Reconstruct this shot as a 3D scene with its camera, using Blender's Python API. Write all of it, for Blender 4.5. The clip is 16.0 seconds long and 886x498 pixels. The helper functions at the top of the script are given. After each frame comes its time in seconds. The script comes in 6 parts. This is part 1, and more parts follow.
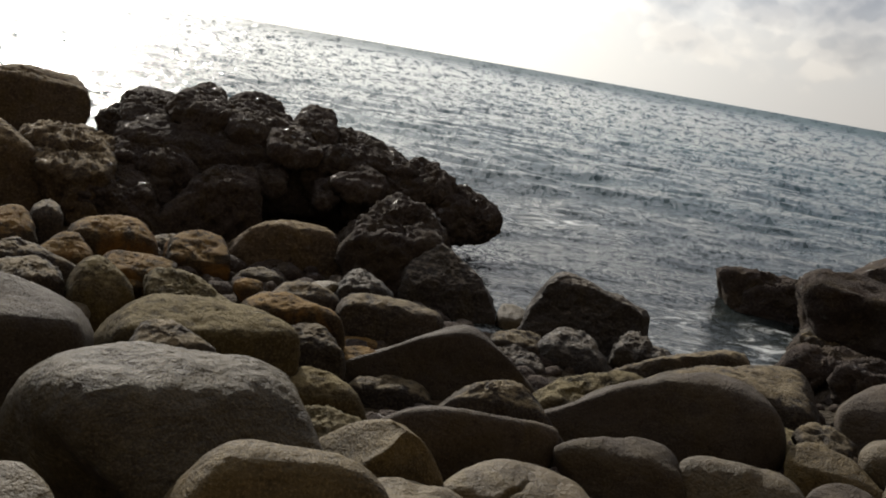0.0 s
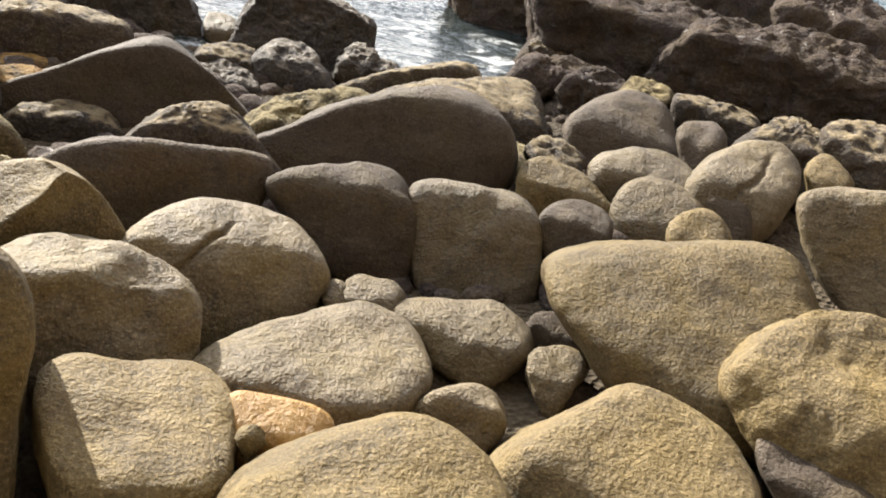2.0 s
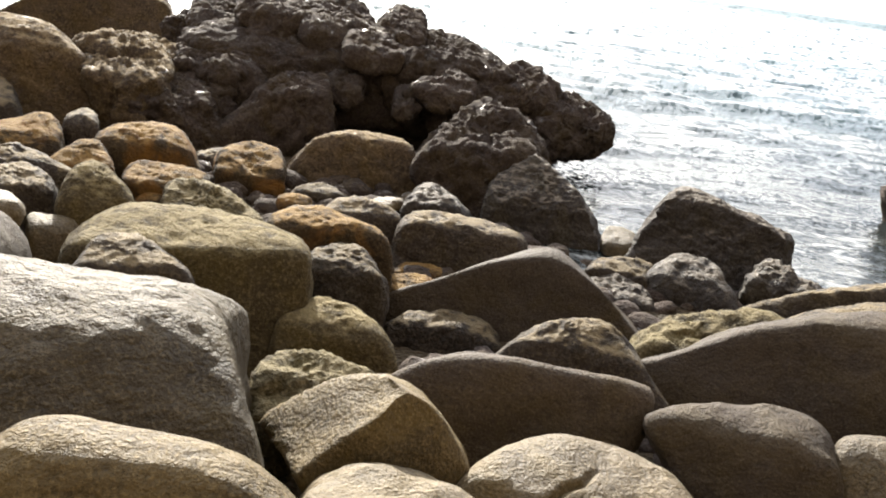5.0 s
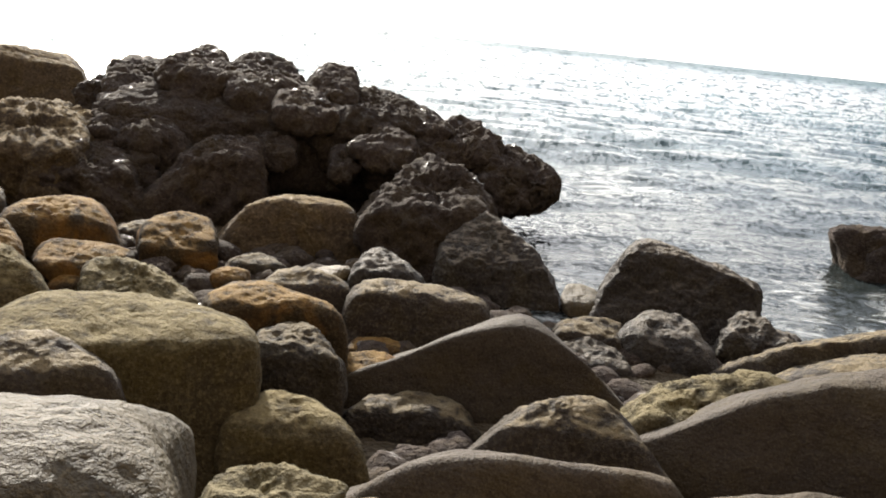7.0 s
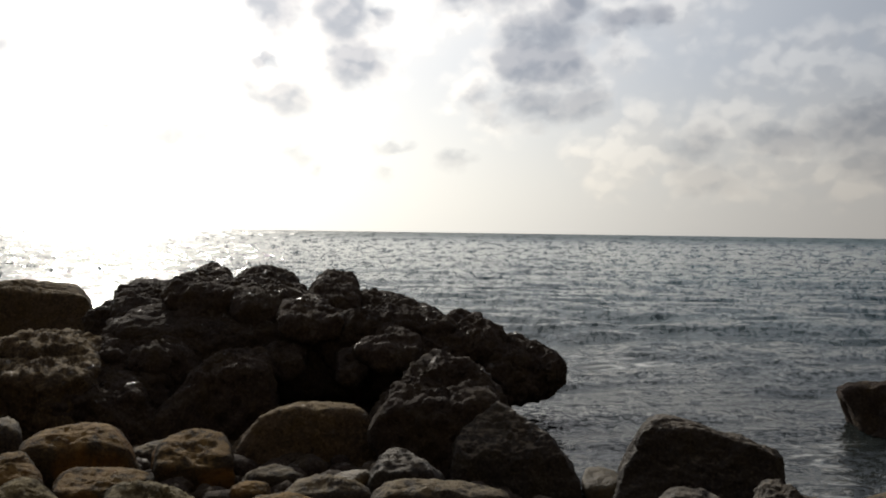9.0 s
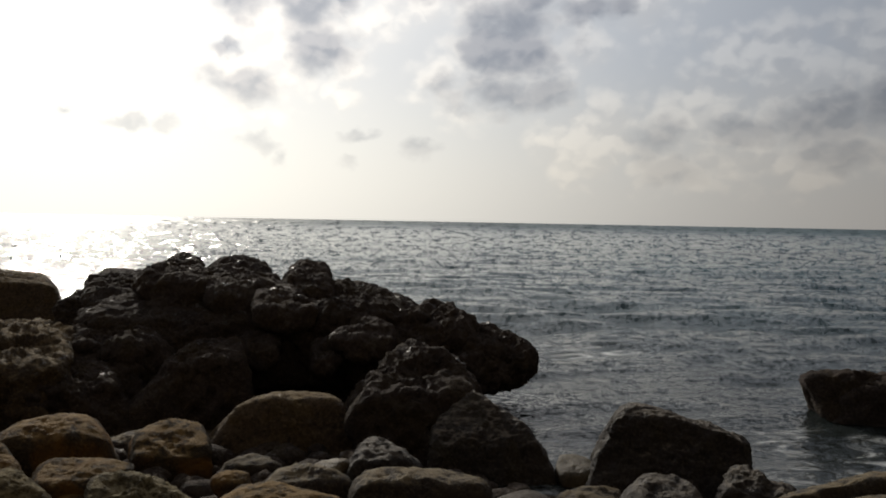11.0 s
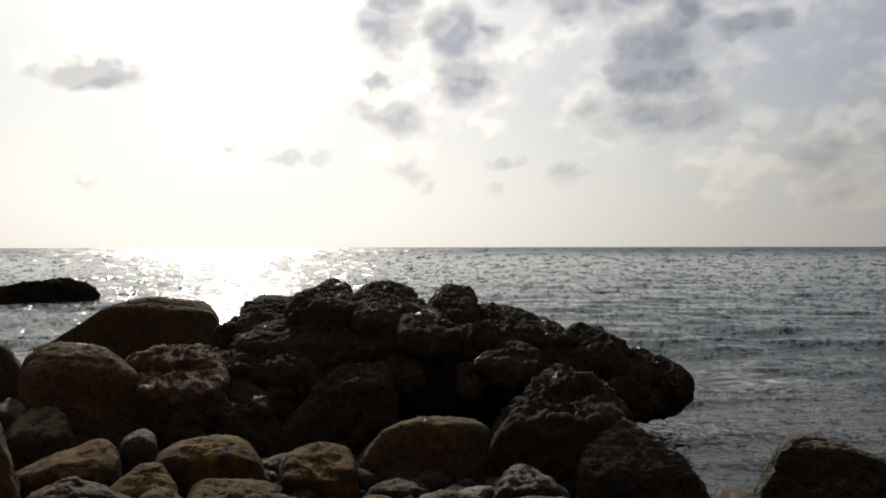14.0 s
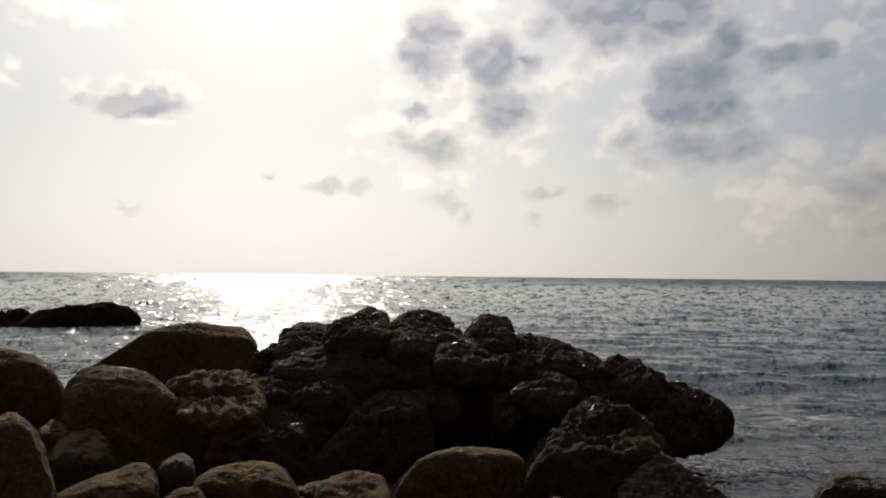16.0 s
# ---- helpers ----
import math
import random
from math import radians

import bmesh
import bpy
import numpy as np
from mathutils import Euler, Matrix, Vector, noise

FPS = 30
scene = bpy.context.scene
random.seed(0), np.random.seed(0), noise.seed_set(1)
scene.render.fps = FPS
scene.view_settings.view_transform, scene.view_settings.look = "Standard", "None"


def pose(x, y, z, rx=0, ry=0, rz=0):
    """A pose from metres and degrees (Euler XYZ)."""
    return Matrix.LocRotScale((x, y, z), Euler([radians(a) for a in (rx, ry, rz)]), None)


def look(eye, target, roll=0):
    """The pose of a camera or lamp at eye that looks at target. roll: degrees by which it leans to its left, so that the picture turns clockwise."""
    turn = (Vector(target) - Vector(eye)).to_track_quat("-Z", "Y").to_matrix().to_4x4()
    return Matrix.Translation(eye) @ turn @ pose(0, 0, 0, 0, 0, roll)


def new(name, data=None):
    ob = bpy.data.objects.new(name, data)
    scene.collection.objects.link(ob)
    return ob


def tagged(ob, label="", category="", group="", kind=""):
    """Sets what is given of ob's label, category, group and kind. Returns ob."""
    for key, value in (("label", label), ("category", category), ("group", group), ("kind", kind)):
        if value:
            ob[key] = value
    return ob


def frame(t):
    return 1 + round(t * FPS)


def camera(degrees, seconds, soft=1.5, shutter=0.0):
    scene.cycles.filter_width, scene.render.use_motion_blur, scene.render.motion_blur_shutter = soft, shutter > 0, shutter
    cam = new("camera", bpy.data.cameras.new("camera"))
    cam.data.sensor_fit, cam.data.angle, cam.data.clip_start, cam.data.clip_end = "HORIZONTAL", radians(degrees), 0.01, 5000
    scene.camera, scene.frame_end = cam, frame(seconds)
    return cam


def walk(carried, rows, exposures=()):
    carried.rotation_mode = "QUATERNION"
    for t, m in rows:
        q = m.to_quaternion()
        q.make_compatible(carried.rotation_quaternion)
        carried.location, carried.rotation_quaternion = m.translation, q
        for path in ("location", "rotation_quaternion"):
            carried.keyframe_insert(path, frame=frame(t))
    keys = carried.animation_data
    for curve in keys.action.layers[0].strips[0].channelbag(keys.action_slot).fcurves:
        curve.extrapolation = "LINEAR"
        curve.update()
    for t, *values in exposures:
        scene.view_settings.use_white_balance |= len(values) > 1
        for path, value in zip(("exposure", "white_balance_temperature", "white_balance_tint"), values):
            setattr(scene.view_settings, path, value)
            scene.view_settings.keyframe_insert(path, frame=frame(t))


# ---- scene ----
SEA = 2.7          # height of the path's zero level over the water
cam = camera(53.66, 16.0, soft=1.9)
ROWS = [
    (0, pose(-0.439, -0.954, 0.296 + SEA, 77.41, -9.78, -12.90)),
    (0.5, pose(-0.249, -0.747, 0.179 + SEA, 73.62, -9.88, -19.02)),
    (1, pose(-0.135, -0.504, 0.116 + SEA, 69.57, -11.20, -25.80)),
    (1.5, pose(-0.028, -0.332, 0.113 + SEA, 64.86, -13.18, -30.04)),
    (2, pose(0.024, -0.195, 0.007 + SEA, 62.73, -13.82, -30.14)),
    (2.3, pose(0.097, -0.102, -0.011 + SEA, 61.39, -12.32, -26.31)),
    (2.5, pose(0.218, -0.052, -0.016 + SEA, 60.62, -11.48, -22.49)),
    (3, pose(0.289, 0.053, -0.039 + SEA, 61.44, -11.43, -18.23)),
    (3.5, pose(0.292, 0.133, -0.054 + SEA, 62.65, -12.84, -16.81)),
    (4, pose(0.299, 0.193, -0.077 + SEA, 63.40, -12.96, -14.51)),
    (4.5, pose(0.388, 0.235, -0.141 + SEA, 65.67, -9.61, -8.46)),
    (5, pose(0.402, 0.485, -0.228 + SEA, 71.95, -7.37, -4.51)),
    (5.2, pose(0.353, 0.732, -0.346 + SEA, 74.93, -7.09, -5.21)),
    (7.3, pose(0.247, 1.107, -0.347 + SEA, 76.89, -5.78, -9.96)),
    (7.5, pose(0.177, 1.108, -0.368 + SEA, 78.70, -5.36, -8.67)),
    (8, pose(0.152, 1.074, -0.355 + SEA, 83.11, -3.79, -8.16)),
    (8.5, pose(0.102, 1.010, -0.359 + SEA, 87.55, -2.23, -9.29)),
    (8.7, pose(0.152, 0.979, -0.323 + SEA, 88.90, -1.40, -9.98)),
    (10.8, pose(0.002, 0.875, -0.265 + SEA, 88.76, -1.15, -13.28)),
    (11, pose(0.009, 0.875, -0.276 + SEA, 88.18, -1.07, -13.05)),
    (11.5, pose(0.020, 0.889, -0.276 + SEA, 87.07, -0.68, -12.38)),
    (12, pose(0.017, 0.898, -0.271 + SEA, 86.63, -0.21, -12.60)),
    (12.5, pose(0.016, 0.895, -0.271 + SEA, 87.01, 0.55, -13.62)),
    (13, pose(0.021, 0.916, -0.271 + SEA, 87.85, 0.84, -12.95)),
    (13.5, pose(0.047, 0.972, -0.282 + SEA, 88.77, 0.33, -8.99)),
    (14, pose(0.087, 1.041, -0.327 + SEA, 89.86, 0.10, -3.38)),
    (14.5, pose(0.084, 1.022, -0.319 + SEA, 90.57, -0.18, -0.74)),
    (15, pose(0.089, 1.025, -0.324 + SEA, 91.23, -0.29, 0.07)),
    (15.5, pose(0.083, 1.020, -0.321 + SEA, 91.59, -0.48, -0.37)),
    (16, pose(0.081, 1.004, -0.319 + SEA, 91.75, -0.62, -0.96)),
]
walk(cam, ROWS, exposures=[(0, 0.06), (0.5, 0.8), (1, 1.36), (1.5, 1.78), (2, 2.15), (3.5, 2.22), (4.5, 2.18), (5.2, 1.94), (7.3, 1.27), (8, 0.26), (8.7, -0.42), (10.8, -0.8), (12, -0.64), (13, -0.72), (14.5, -0.93), (16, -1.04)])

# ---- sky and sun ----
SUN_AZ, SUN_EL = radians(-10.5), radians(26.0)   # azimuth from +y towards +x
sun_way = Vector((math.sin(SUN_AZ) * math.cos(SUN_EL), math.cos(SUN_AZ) * math.cos(SUN_EL), math.sin(SUN_EL)))
sun_data = bpy.data.lights.new("sun", "SUN")
sun_data.energy, sun_data.angle, sun_data.color = 5.0, radians(0.6), (1.0, 0.93, 0.82)
sun = new("sun", sun_data)
sun.matrix_world = look(sun_way * 50, (0, 0, 0))

world = bpy.data.worlds.new("world")
scene.world = world
world.use_nodes = True


class Nodes:
    """Short hand for building a node tree."""

    def __init__(self, tree):
        self.tree = tree
        tree.nodes.clear()

    def add(self, kind, **settings):
        node = self.tree.nodes.new(kind)
        inputs = settings.pop("inputs", {})
        for key, value in settings.items():
            setattr(node, key, value)
        for key, value in inputs.items():
            if isinstance(value, bpy.types.NodeSocket):
                self.tree.links.new(value, node.inputs[key])
            else:
                node.inputs[key].default_value = value
        return node

    def math(self, op, a, b=0.0, c=0.0, clamp=False):
        return self.add("ShaderNodeMath", operation=op, use_clamp=clamp, inputs={0: a, 1: b, 2: c}).outputs[0]

    def mix(self, fac, a, b, blend="MIX"):
        node = self.add("ShaderNodeMix", data_type="RGBA", blend_type=blend, inputs={0: fac, 6: a, 7: b})
        return node.outputs[2]

    def noise(self, vector, scale, detail=4.0, rough=0.55, distortion=0.0):
        return self.add("ShaderNodeTexNoise", inputs={"Vector": vector, "Scale": scale, "Detail": detail,
                                                      "Roughness": rough, "Distortion": distortion}).outputs[0]

    def ramp(self, value, low, high, to_low=0.0, to_high=1.0):
        return self.add("ShaderNodeMapRange", interpolation_type="SMOOTHSTEP",
                        inputs={0: value, 1: low, 2: high, 3: to_low, 4: to_high}).outputs[0]

    def vmath(self, op, a, b=(0, 0, 0)):
        node = self.add("ShaderNodeVectorMath", operation=op, inputs={0: a, 1: b})
        return node.outputs["Value"] if op in ("DOT_PRODUCT", "LENGTH", "DISTANCE") else node.outputs[0]


def heading(az, el):
    az, el = radians(az), radians(el)
    return (math.sin(az) * math.cos(el), math.cos(az) * math.cos(el), math.sin(el))


def build_sky():
    n = Nodes(world.node_tree)
    way = n.add("ShaderNodeTexCoord").outputs["Generated"]
    sky = n.add("ShaderNodeTexSky", sky_type="NISHITA", sun_disc=False, sun_elevation=SUN_EL, sun_rotation=SUN_AZ,
                air_density=1.0, dust_density=1.2, ozone_density=2.0).outputs[0]
    toward = n.math("MAXIMUM", n.vmath("DOT_PRODUCT", way, tuple(sun_way)), 0.0)
    height = n.add("ShaderNodeSeparateXYZ", inputs={0: way}).outputs[2]
    # thin high veil, brightest round the sun, dim on the far side of the sky
    side = n.math("MULTIPLY_ADD", n.vmath("DOT_PRODUCT", way, tuple(sun_way)), 0.5, 0.5)
    glow = n.math("POWER", toward, 8.0)
    thin = n.mix(n.ramp(side, 0.55, 0.98), (4.3, 3.6, 3.0, 1), (11.4, 12.5, 14.4, 1))
    veil = n.mix(0.7, sky, n.mix(glow, thin, (47.0, 46.0, 43.8, 1)))
    # pale haze low over the water
    near_sun = n.math("POWER", toward, 6.0)
    haze = n.ramp(height, 0.0, 0.2, 0.85, 0.0)
    low = n.mix(n.ramp(side, 0.3, 0.9), (5.0, 4.2, 3.5, 1), (8.3, 7.9, 7.4, 1))
    veil = n.mix(haze, veil, n.mix(near_sun, low, (53.0, 51.3, 46.0, 1)))
    # cloud heaps: soft warped ellipses, sunlit heads first, then their shaded undersides
    stretch = n.vmath("MULTIPLY", way, (1.0, 1.0, 1.25))

    def warp(scale, amount):
        swirl = n.add("ShaderNodeTexNoise", inputs={"Vector": stretch, "Scale": scale, "Detail": 3.0, "Roughness": 0.5}).outputs["Color"]
        return n.vmath("MULTIPLY", n.vmath("SUBTRACT", swirl, (0.5, 0.5, 0.5)), (amount, amount, amount))

    bent = n.vmath("ADD", way, n.vmath("ADD", warp(9.0, 0.06), n.vmath("ADD", warp(28.0, 0.03), warp(75.0, 0.009))))
    rise = n.add("ShaderNodeSeparateXYZ", inputs={0: bent}).outputs[2]
    puffs = lambda co: n.math("MULTIPLY_ADD", n.add("ShaderNodeTexVoronoi", inputs={"Vector": co, "Scale": 21.0, "Detail": 1.0, "Roughness": 0.45, "Lacunarity": 2.4, "Randomness": 1.0}).outputs["Distance"],
                               -0.5, n.math("MULTIPLY_ADD", n.noise(co, 12.0, 4.0, 0.5), 0.6, 0.45))
    swollen = n.vmath("ADD", stretch, warp(40.0, 0.02))
    billow = puffs(swollen)

    def field(heaps):
        body = None
        for az, el, wide, tall in heaps:
            d = n.vmath("SUBTRACT", bent, heading(az, el))
            right = (math.cos(radians(az)), -math.sin(radians(az)), 0.0)
            dx = n.math("DIVIDE", n.vmath("DOT_PRODUCT", d, right), radians(wide) * 1.8)
            dz = n.math("DIVIDE", n.math("SUBTRACT", rise, math.sin(radians(el))), radians(tall) * 1.8)
            r = n.math("SQRT", n.math("ADD", n.math("MULTIPLY", dx, dx), n.math("MULTIPLY", dz, dz)))
            front = n.math("GREATER_THAN", n.vmath("DOT_PRODUCT", way, heading(az, el)), 0.3)
            one = n.math("MULTIPLY", n.math("MAXIMUM", n.math("SUBTRACT", 1.0, r), 0.0), front)
            body = one if body is None else n.add("ShaderNodeMath", operation="SMOOTH_MAX", inputs={0: body, 1: one, 2: 0.07}).outputs[0]
        return body

    def cover(heaps, noisy, low, high):
        body = field(heaps)
        dense = n.math("MULTIPLY_ADD", n.math("SUBTRACT", billow, 0.5), noisy, body)
        return n.math("MULTIPLY", n.ramp(dense, low, high), n.ramp(body, 0.0, 0.2))

    fade = n.ramp(height, 0.02, 0.16, 0.5, 1.0)
    heads = n.math("MULTIPLY", cover(LIT_CLOUDS, 1.4, -0.1, 0.6), fade)
    under = n.math("MULTIPLY", cover(SHADED_CLOUDS, 1.2, -0.1, 0.62), n.ramp(height, 0.03, 0.2, 0.3, 1.0))
    # light and shade among the billows, seen against the noise a little higher up
    above = puffs(n.vmath("ADD", swollen, (-0.004, 0.0, 0.014)))
    relief = n.ramp(n.math("SUBTRACT", billow, above), -0.13, 0.13)
    rim = n.mix(relief, n.mix(1.0, veil, (1.06, 1.03, 1.0, 1), "MULTIPLY"), n.mix(1.0, veil, (1.42, 1.34, 1.24, 1), "MULTIPLY"))
    shade = n.mix(relief, n.mix(1.0, veil, (0.46, 0.485, 0.54, 1), "MULTIPLY"), n.mix(1.0, veil, (0.66, 0.66, 0.69, 1), "MULTIPLY"))
    whole = n.mix(n.math("MULTIPLY", heads, 0.82), veil, rim)
    whole = n.mix(n.math("MULTIPLY", under, 0.95), whole, shade)
    back = n.add("ShaderNodeBackground", inputs={0: whole, 1: 0.06})
    n.add("ShaderNodeOutputWorld", inputs={0: back.outputs[0]})


# azimuth, elevation, half width, half height in degrees
LIT_CLOUDS = [
    (-18.6, 10.5, 2.9, 1.1), (1.4, 14.5, 3.8, 3.3), (4.4, 12.4, 3.4, 4.0), (-0.0, 8.6, 3.9, 1.8), (15.2, 14.9, 6.6, 3.1), (17.0, 10.2, 4.9, 3.2),
    (21.3, 14.2, 2.4, 2.0), (25.9, 14.4, 2.3, 2.8), (-22.3, 15.7, 3.3, 1.0), (-25.8, 11.3, 0.9, 0.8), (23.1, 5.7, 4.1, 2.2), (28.0, 6.6, 4.1, 2.8),
    (34.6, 6.9, 5.1, 2.7), (38.6, 8.3, 2.0, 2.9), (31.7, 10.8, 1.6, 1.6), (31.0, 4.2, 8.0, 1.7), (20.9, 4.4, 3.3, 1.5), (35.6, 7.5, 4.0, 2.4),
    (39.1, 8.5, 3.0, 3.5), (37.0, 4.6, 3.6, 1.6), (32.7, 10.7, 2.2, 1.9),
]
SHADED_CLOUDS = [
    (-18.6, 10.2, 2.2, 0.7), (0.3, 16.1, 1.4, 1.4), (0.1, 14.0, 1.8, 1.6), (4.4, 13.5, 1.9, 2.2), (5.2, 10.6, 1.6, 1.5), (0.4, 8.2, 2.3, 1.1),
    (-1.2, 10.7, 0.9, 0.5), (6.2, 13.8, 1.2, 0.9), (13.5, 16.6, 4.7, 2.2), (17.3, 11.5, 2.9, 1.7), (17.0, 8.4, 3.4, 1.3), (21.7, 13.0, 2.0, 1.0),
    (19.0, 14.3, 1.4, 1.5), (1.1, 4.7, 1.1, 0.5), (2.4, 4.0, 0.7, 0.4), (-4.4, 5.7, 0.6, 0.4), (-6.8, 5.8, 1.3, 0.3), (-10.2, 6.2, 0.7, 0.4),
    (-19.3, 4.3, 0.8, 0.3), (7.6, 5.6, 1.2, 0.4), (6.9, 4.0, 0.7, 0.4), (11.4, 4.4, 1.1, 0.6), (26.3, 5.2, 1.4, 1.3), (27.8, 3.5, 2.0, 0.8),
    (32.3, 5.9, 2.4, 0.8), (37.4, 4.4, 2.1, 0.8), (36.5, 6.3, 3.4, 1.1), (39.5, 6.9, 2.2, 1.4),
]
build_sky()


# ---- materials ----
def material(name):
    mat = bpy.data.materials.new(name)
    mat.use_nodes = True
    return mat, Nodes(mat.node_tree)


def finish(n, colour, rough, height, strength=0.6, distance=0.02, **extra):
    bump = n.add("ShaderNodeBump", inputs={"Height": height, "Strength": strength, "Distance": distance})
    shader = n.add("ShaderNodeBsdfPrincipled", inputs={"Base Color": colour, "Roughness": rough, "Normal": bump.outputs[0], **extra})
    n.add("ShaderNodeOutputMaterial", inputs={0: shader.outputs[0]})


def stone_material(name, dark, mid, light, grain=75.0, rough=0.75, sheen=0.25, wrinkle=1.0, film=0.5, cap=None, rust=0.0, gloss=0.0):
    """Granular sea-worn rock: broad tone, an olive film of algae, salt-and-pepper grain, wrinkles, and where cap is
    given, growth on top, lightened to paint in sunlight.
    """
    mat, n = material(name)
    co = n.add("ShaderNodeTexCoord").outputs["Object"]
    rnd = n.add("ShaderNodeObjectInfo").outputs["Random"]
    co = n.vmath("ADD", co, n.add("ShaderNodeCombineXYZ", inputs={0: n.math("MULTIPLY", rnd, 37.0), 1: n.math("MULTIPLY", rnd, 91.0)}).outputs[0])
    broad = n.noise(co, 2.4, 4.0, 0.6, 0.4)
    middle = n.noise(co, 9.0, 5.0, 0.62, 0.2)
    layer = n.noise(n.vmath("MULTIPLY", co, (0.8, 0.9, 1.35)), 19.0, 4.0, 0.62, 0.25)
    fine = n.noise(co, grain, 3.0, 0.65)
    speck = n.noise(co, grain * 2.6, 2.0, 0.6)
    knobs = n.noise(co, 27.0, 3.0, 0.6)
    cells = n.add("ShaderNodeTexVoronoi", feature="SMOOTH_F1", inputs={"Vector": co, "Scale": grain * 0.8, "Smoothness": 0.4}).outputs["Distance"]
    pit = n.math("MULTIPLY", n.ramp(cells, 0.38, 0.6), n.ramp(knobs, 0.5, 0.38))
    tone = n.ramp(n.math("ADD", n.math("MULTIPLY", broad, 0.6), n.math("MULTIPLY", middle, 0.4)), 0.38, 0.62)
    colour = n.mix(tone, (*dark, 1), (*mid, 1))
    colour = n.mix(n.ramp(n.noise(co, 3.3, 5.0, 0.6, 0.6), 0.42, 0.66, 0.0, film), colour, tuple(c * k for c, k in zip(mid, (1.0, 0.93, 0.5))) + (1,))
    colour = n.mix(n.ramp(fine, 0.46, 0.7, 0.0, 0.6), colour, (*light, 1))
    colour = n.mix(n.ramp(speck, 0.54, 0.7, 0.0, 0.6), colour, tuple(c * 0.45 for c in dark) + (1,))
    colour = n.mix(n.math("MULTIPLY", pit, 0.4), colour, tuple(c * 0.4 for c in dark) + (1,))
    if rust:
        colour = n.mix(n.ramp(n.noise(co, 3.1, 4.0, 0.6, 0.5), 0.62 - rust * 0.3, 0.75, 0.0, 0.85), colour, (0.19, 0.09, 0.018, 1))
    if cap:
        # growth on upward faces, its pale colour also painting sunlight onto the tops
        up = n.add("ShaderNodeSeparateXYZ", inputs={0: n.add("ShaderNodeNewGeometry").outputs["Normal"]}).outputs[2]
        sunlit_growth = n.ramp(n.math("MULTIPLY_ADD", middle, 0.9, n.math("MULTIPLY", up, 0.6)), 0.86, 1.1, 0.0, 0.85)
        colour = n.mix(sunlit_growth, colour, n.mix(fine, tuple(c * 0.5 for c in cap) + (1,), (*cap, 1)))
    bright = n.math("ADD", 0.82, n.math("MULTIPLY", rnd, 0.36))
    colour = n.mix(1.0, colour, n.add("ShaderNodeCombineXYZ", inputs={0: bright, 1: bright, 2: bright}).outputs[0], "MULTIPLY")
    height = n.math("ADD", n.math("MULTIPLY", middle, 0.035), n.math("MULTIPLY", layer, 0.016 * wrinkle))
    height = n.math("ADD", height, n.math("MULTIPLY", knobs, 0.011))
    height = n.math("SUBTRACT", height, n.math("MULTIPLY", cells, 0.3 / grain))
    height = n.math("ADD", height, n.math("MULTIPLY", fine, 0.7 / grain))
    height = n.math("ADD", height, n.math("MULTIPLY", speck, 0.35 / grain))
    roughness = n.math("ADD", rough, n.math("MULTIPLY", n.math("SUBTRACT", fine, 0.5), 0.4))
    level = sheen
    if gloss:
        # wet patches
        patch = n.ramp(n.noise(co, 5.0, 4.0, 0.65), 0.6, 0.7, 0.0, gloss)
        roughness = n.mix(patch, roughness, (0.22, 0.22, 0.22, 1))
        level = n.math("MULTIPLY_ADD", patch, 0.5 - sheen, sheen)
    finish(n, colour, roughness, height, 1.0, 1.0, **{"Specular IOR Level": level, "Diffuse Roughness": 0.35})
    return mat


STONE = stone_material("granite_stone", (0.062, 0.046, 0.026), (0.115, 0.088, 0.052), (0.21, 0.165, 0.1), rough=0.62, sheen=0.22, wrinkle=0.8)
WRINKLED = stone_material("wrinkled_stone", (0.04, 0.031, 0.019), (0.084, 0.066, 0.04), (0.18, 0.143, 0.092), rough=0.64, sheen=0.16, wrinkle=1.7)
TAN = stone_material("tan_stone", (0.06, 0.042, 0.018), (0.122, 0.088, 0.039), (0.23, 0.17, 0.082), rough=0.68, sheen=0.2, wrinkle=0.35)
DARK = stone_material("dark_stone", (0.042, 0.032, 0.024), (0.066, 0.051, 0.038), (0.11, 0.087, 0.063), rough=0.75, sheen=0.16, wrinkle=0.4)
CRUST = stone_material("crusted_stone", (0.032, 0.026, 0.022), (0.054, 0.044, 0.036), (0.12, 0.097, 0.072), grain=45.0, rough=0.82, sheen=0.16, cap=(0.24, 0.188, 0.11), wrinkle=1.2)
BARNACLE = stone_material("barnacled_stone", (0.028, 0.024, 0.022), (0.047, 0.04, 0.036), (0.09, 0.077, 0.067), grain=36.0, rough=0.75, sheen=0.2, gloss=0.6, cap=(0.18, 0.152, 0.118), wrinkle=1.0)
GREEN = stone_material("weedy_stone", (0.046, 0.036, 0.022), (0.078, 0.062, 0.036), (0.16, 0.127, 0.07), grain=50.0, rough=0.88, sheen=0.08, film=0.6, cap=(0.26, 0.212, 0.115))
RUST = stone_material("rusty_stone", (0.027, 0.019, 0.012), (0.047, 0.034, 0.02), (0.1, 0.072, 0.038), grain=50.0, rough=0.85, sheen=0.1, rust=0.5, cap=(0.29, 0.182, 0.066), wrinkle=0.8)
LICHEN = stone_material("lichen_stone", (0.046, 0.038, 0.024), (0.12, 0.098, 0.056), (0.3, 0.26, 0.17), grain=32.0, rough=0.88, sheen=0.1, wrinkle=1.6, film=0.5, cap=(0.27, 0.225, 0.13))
OCHRE = stone_material("ochre_stone", (0.2, 0.11, 0.03), (0.27, 0.155, 0.042), (0.3, 0.185, 0.065), grain=140.0, rough=0.5, wrinkle=0.05, film=0.2)
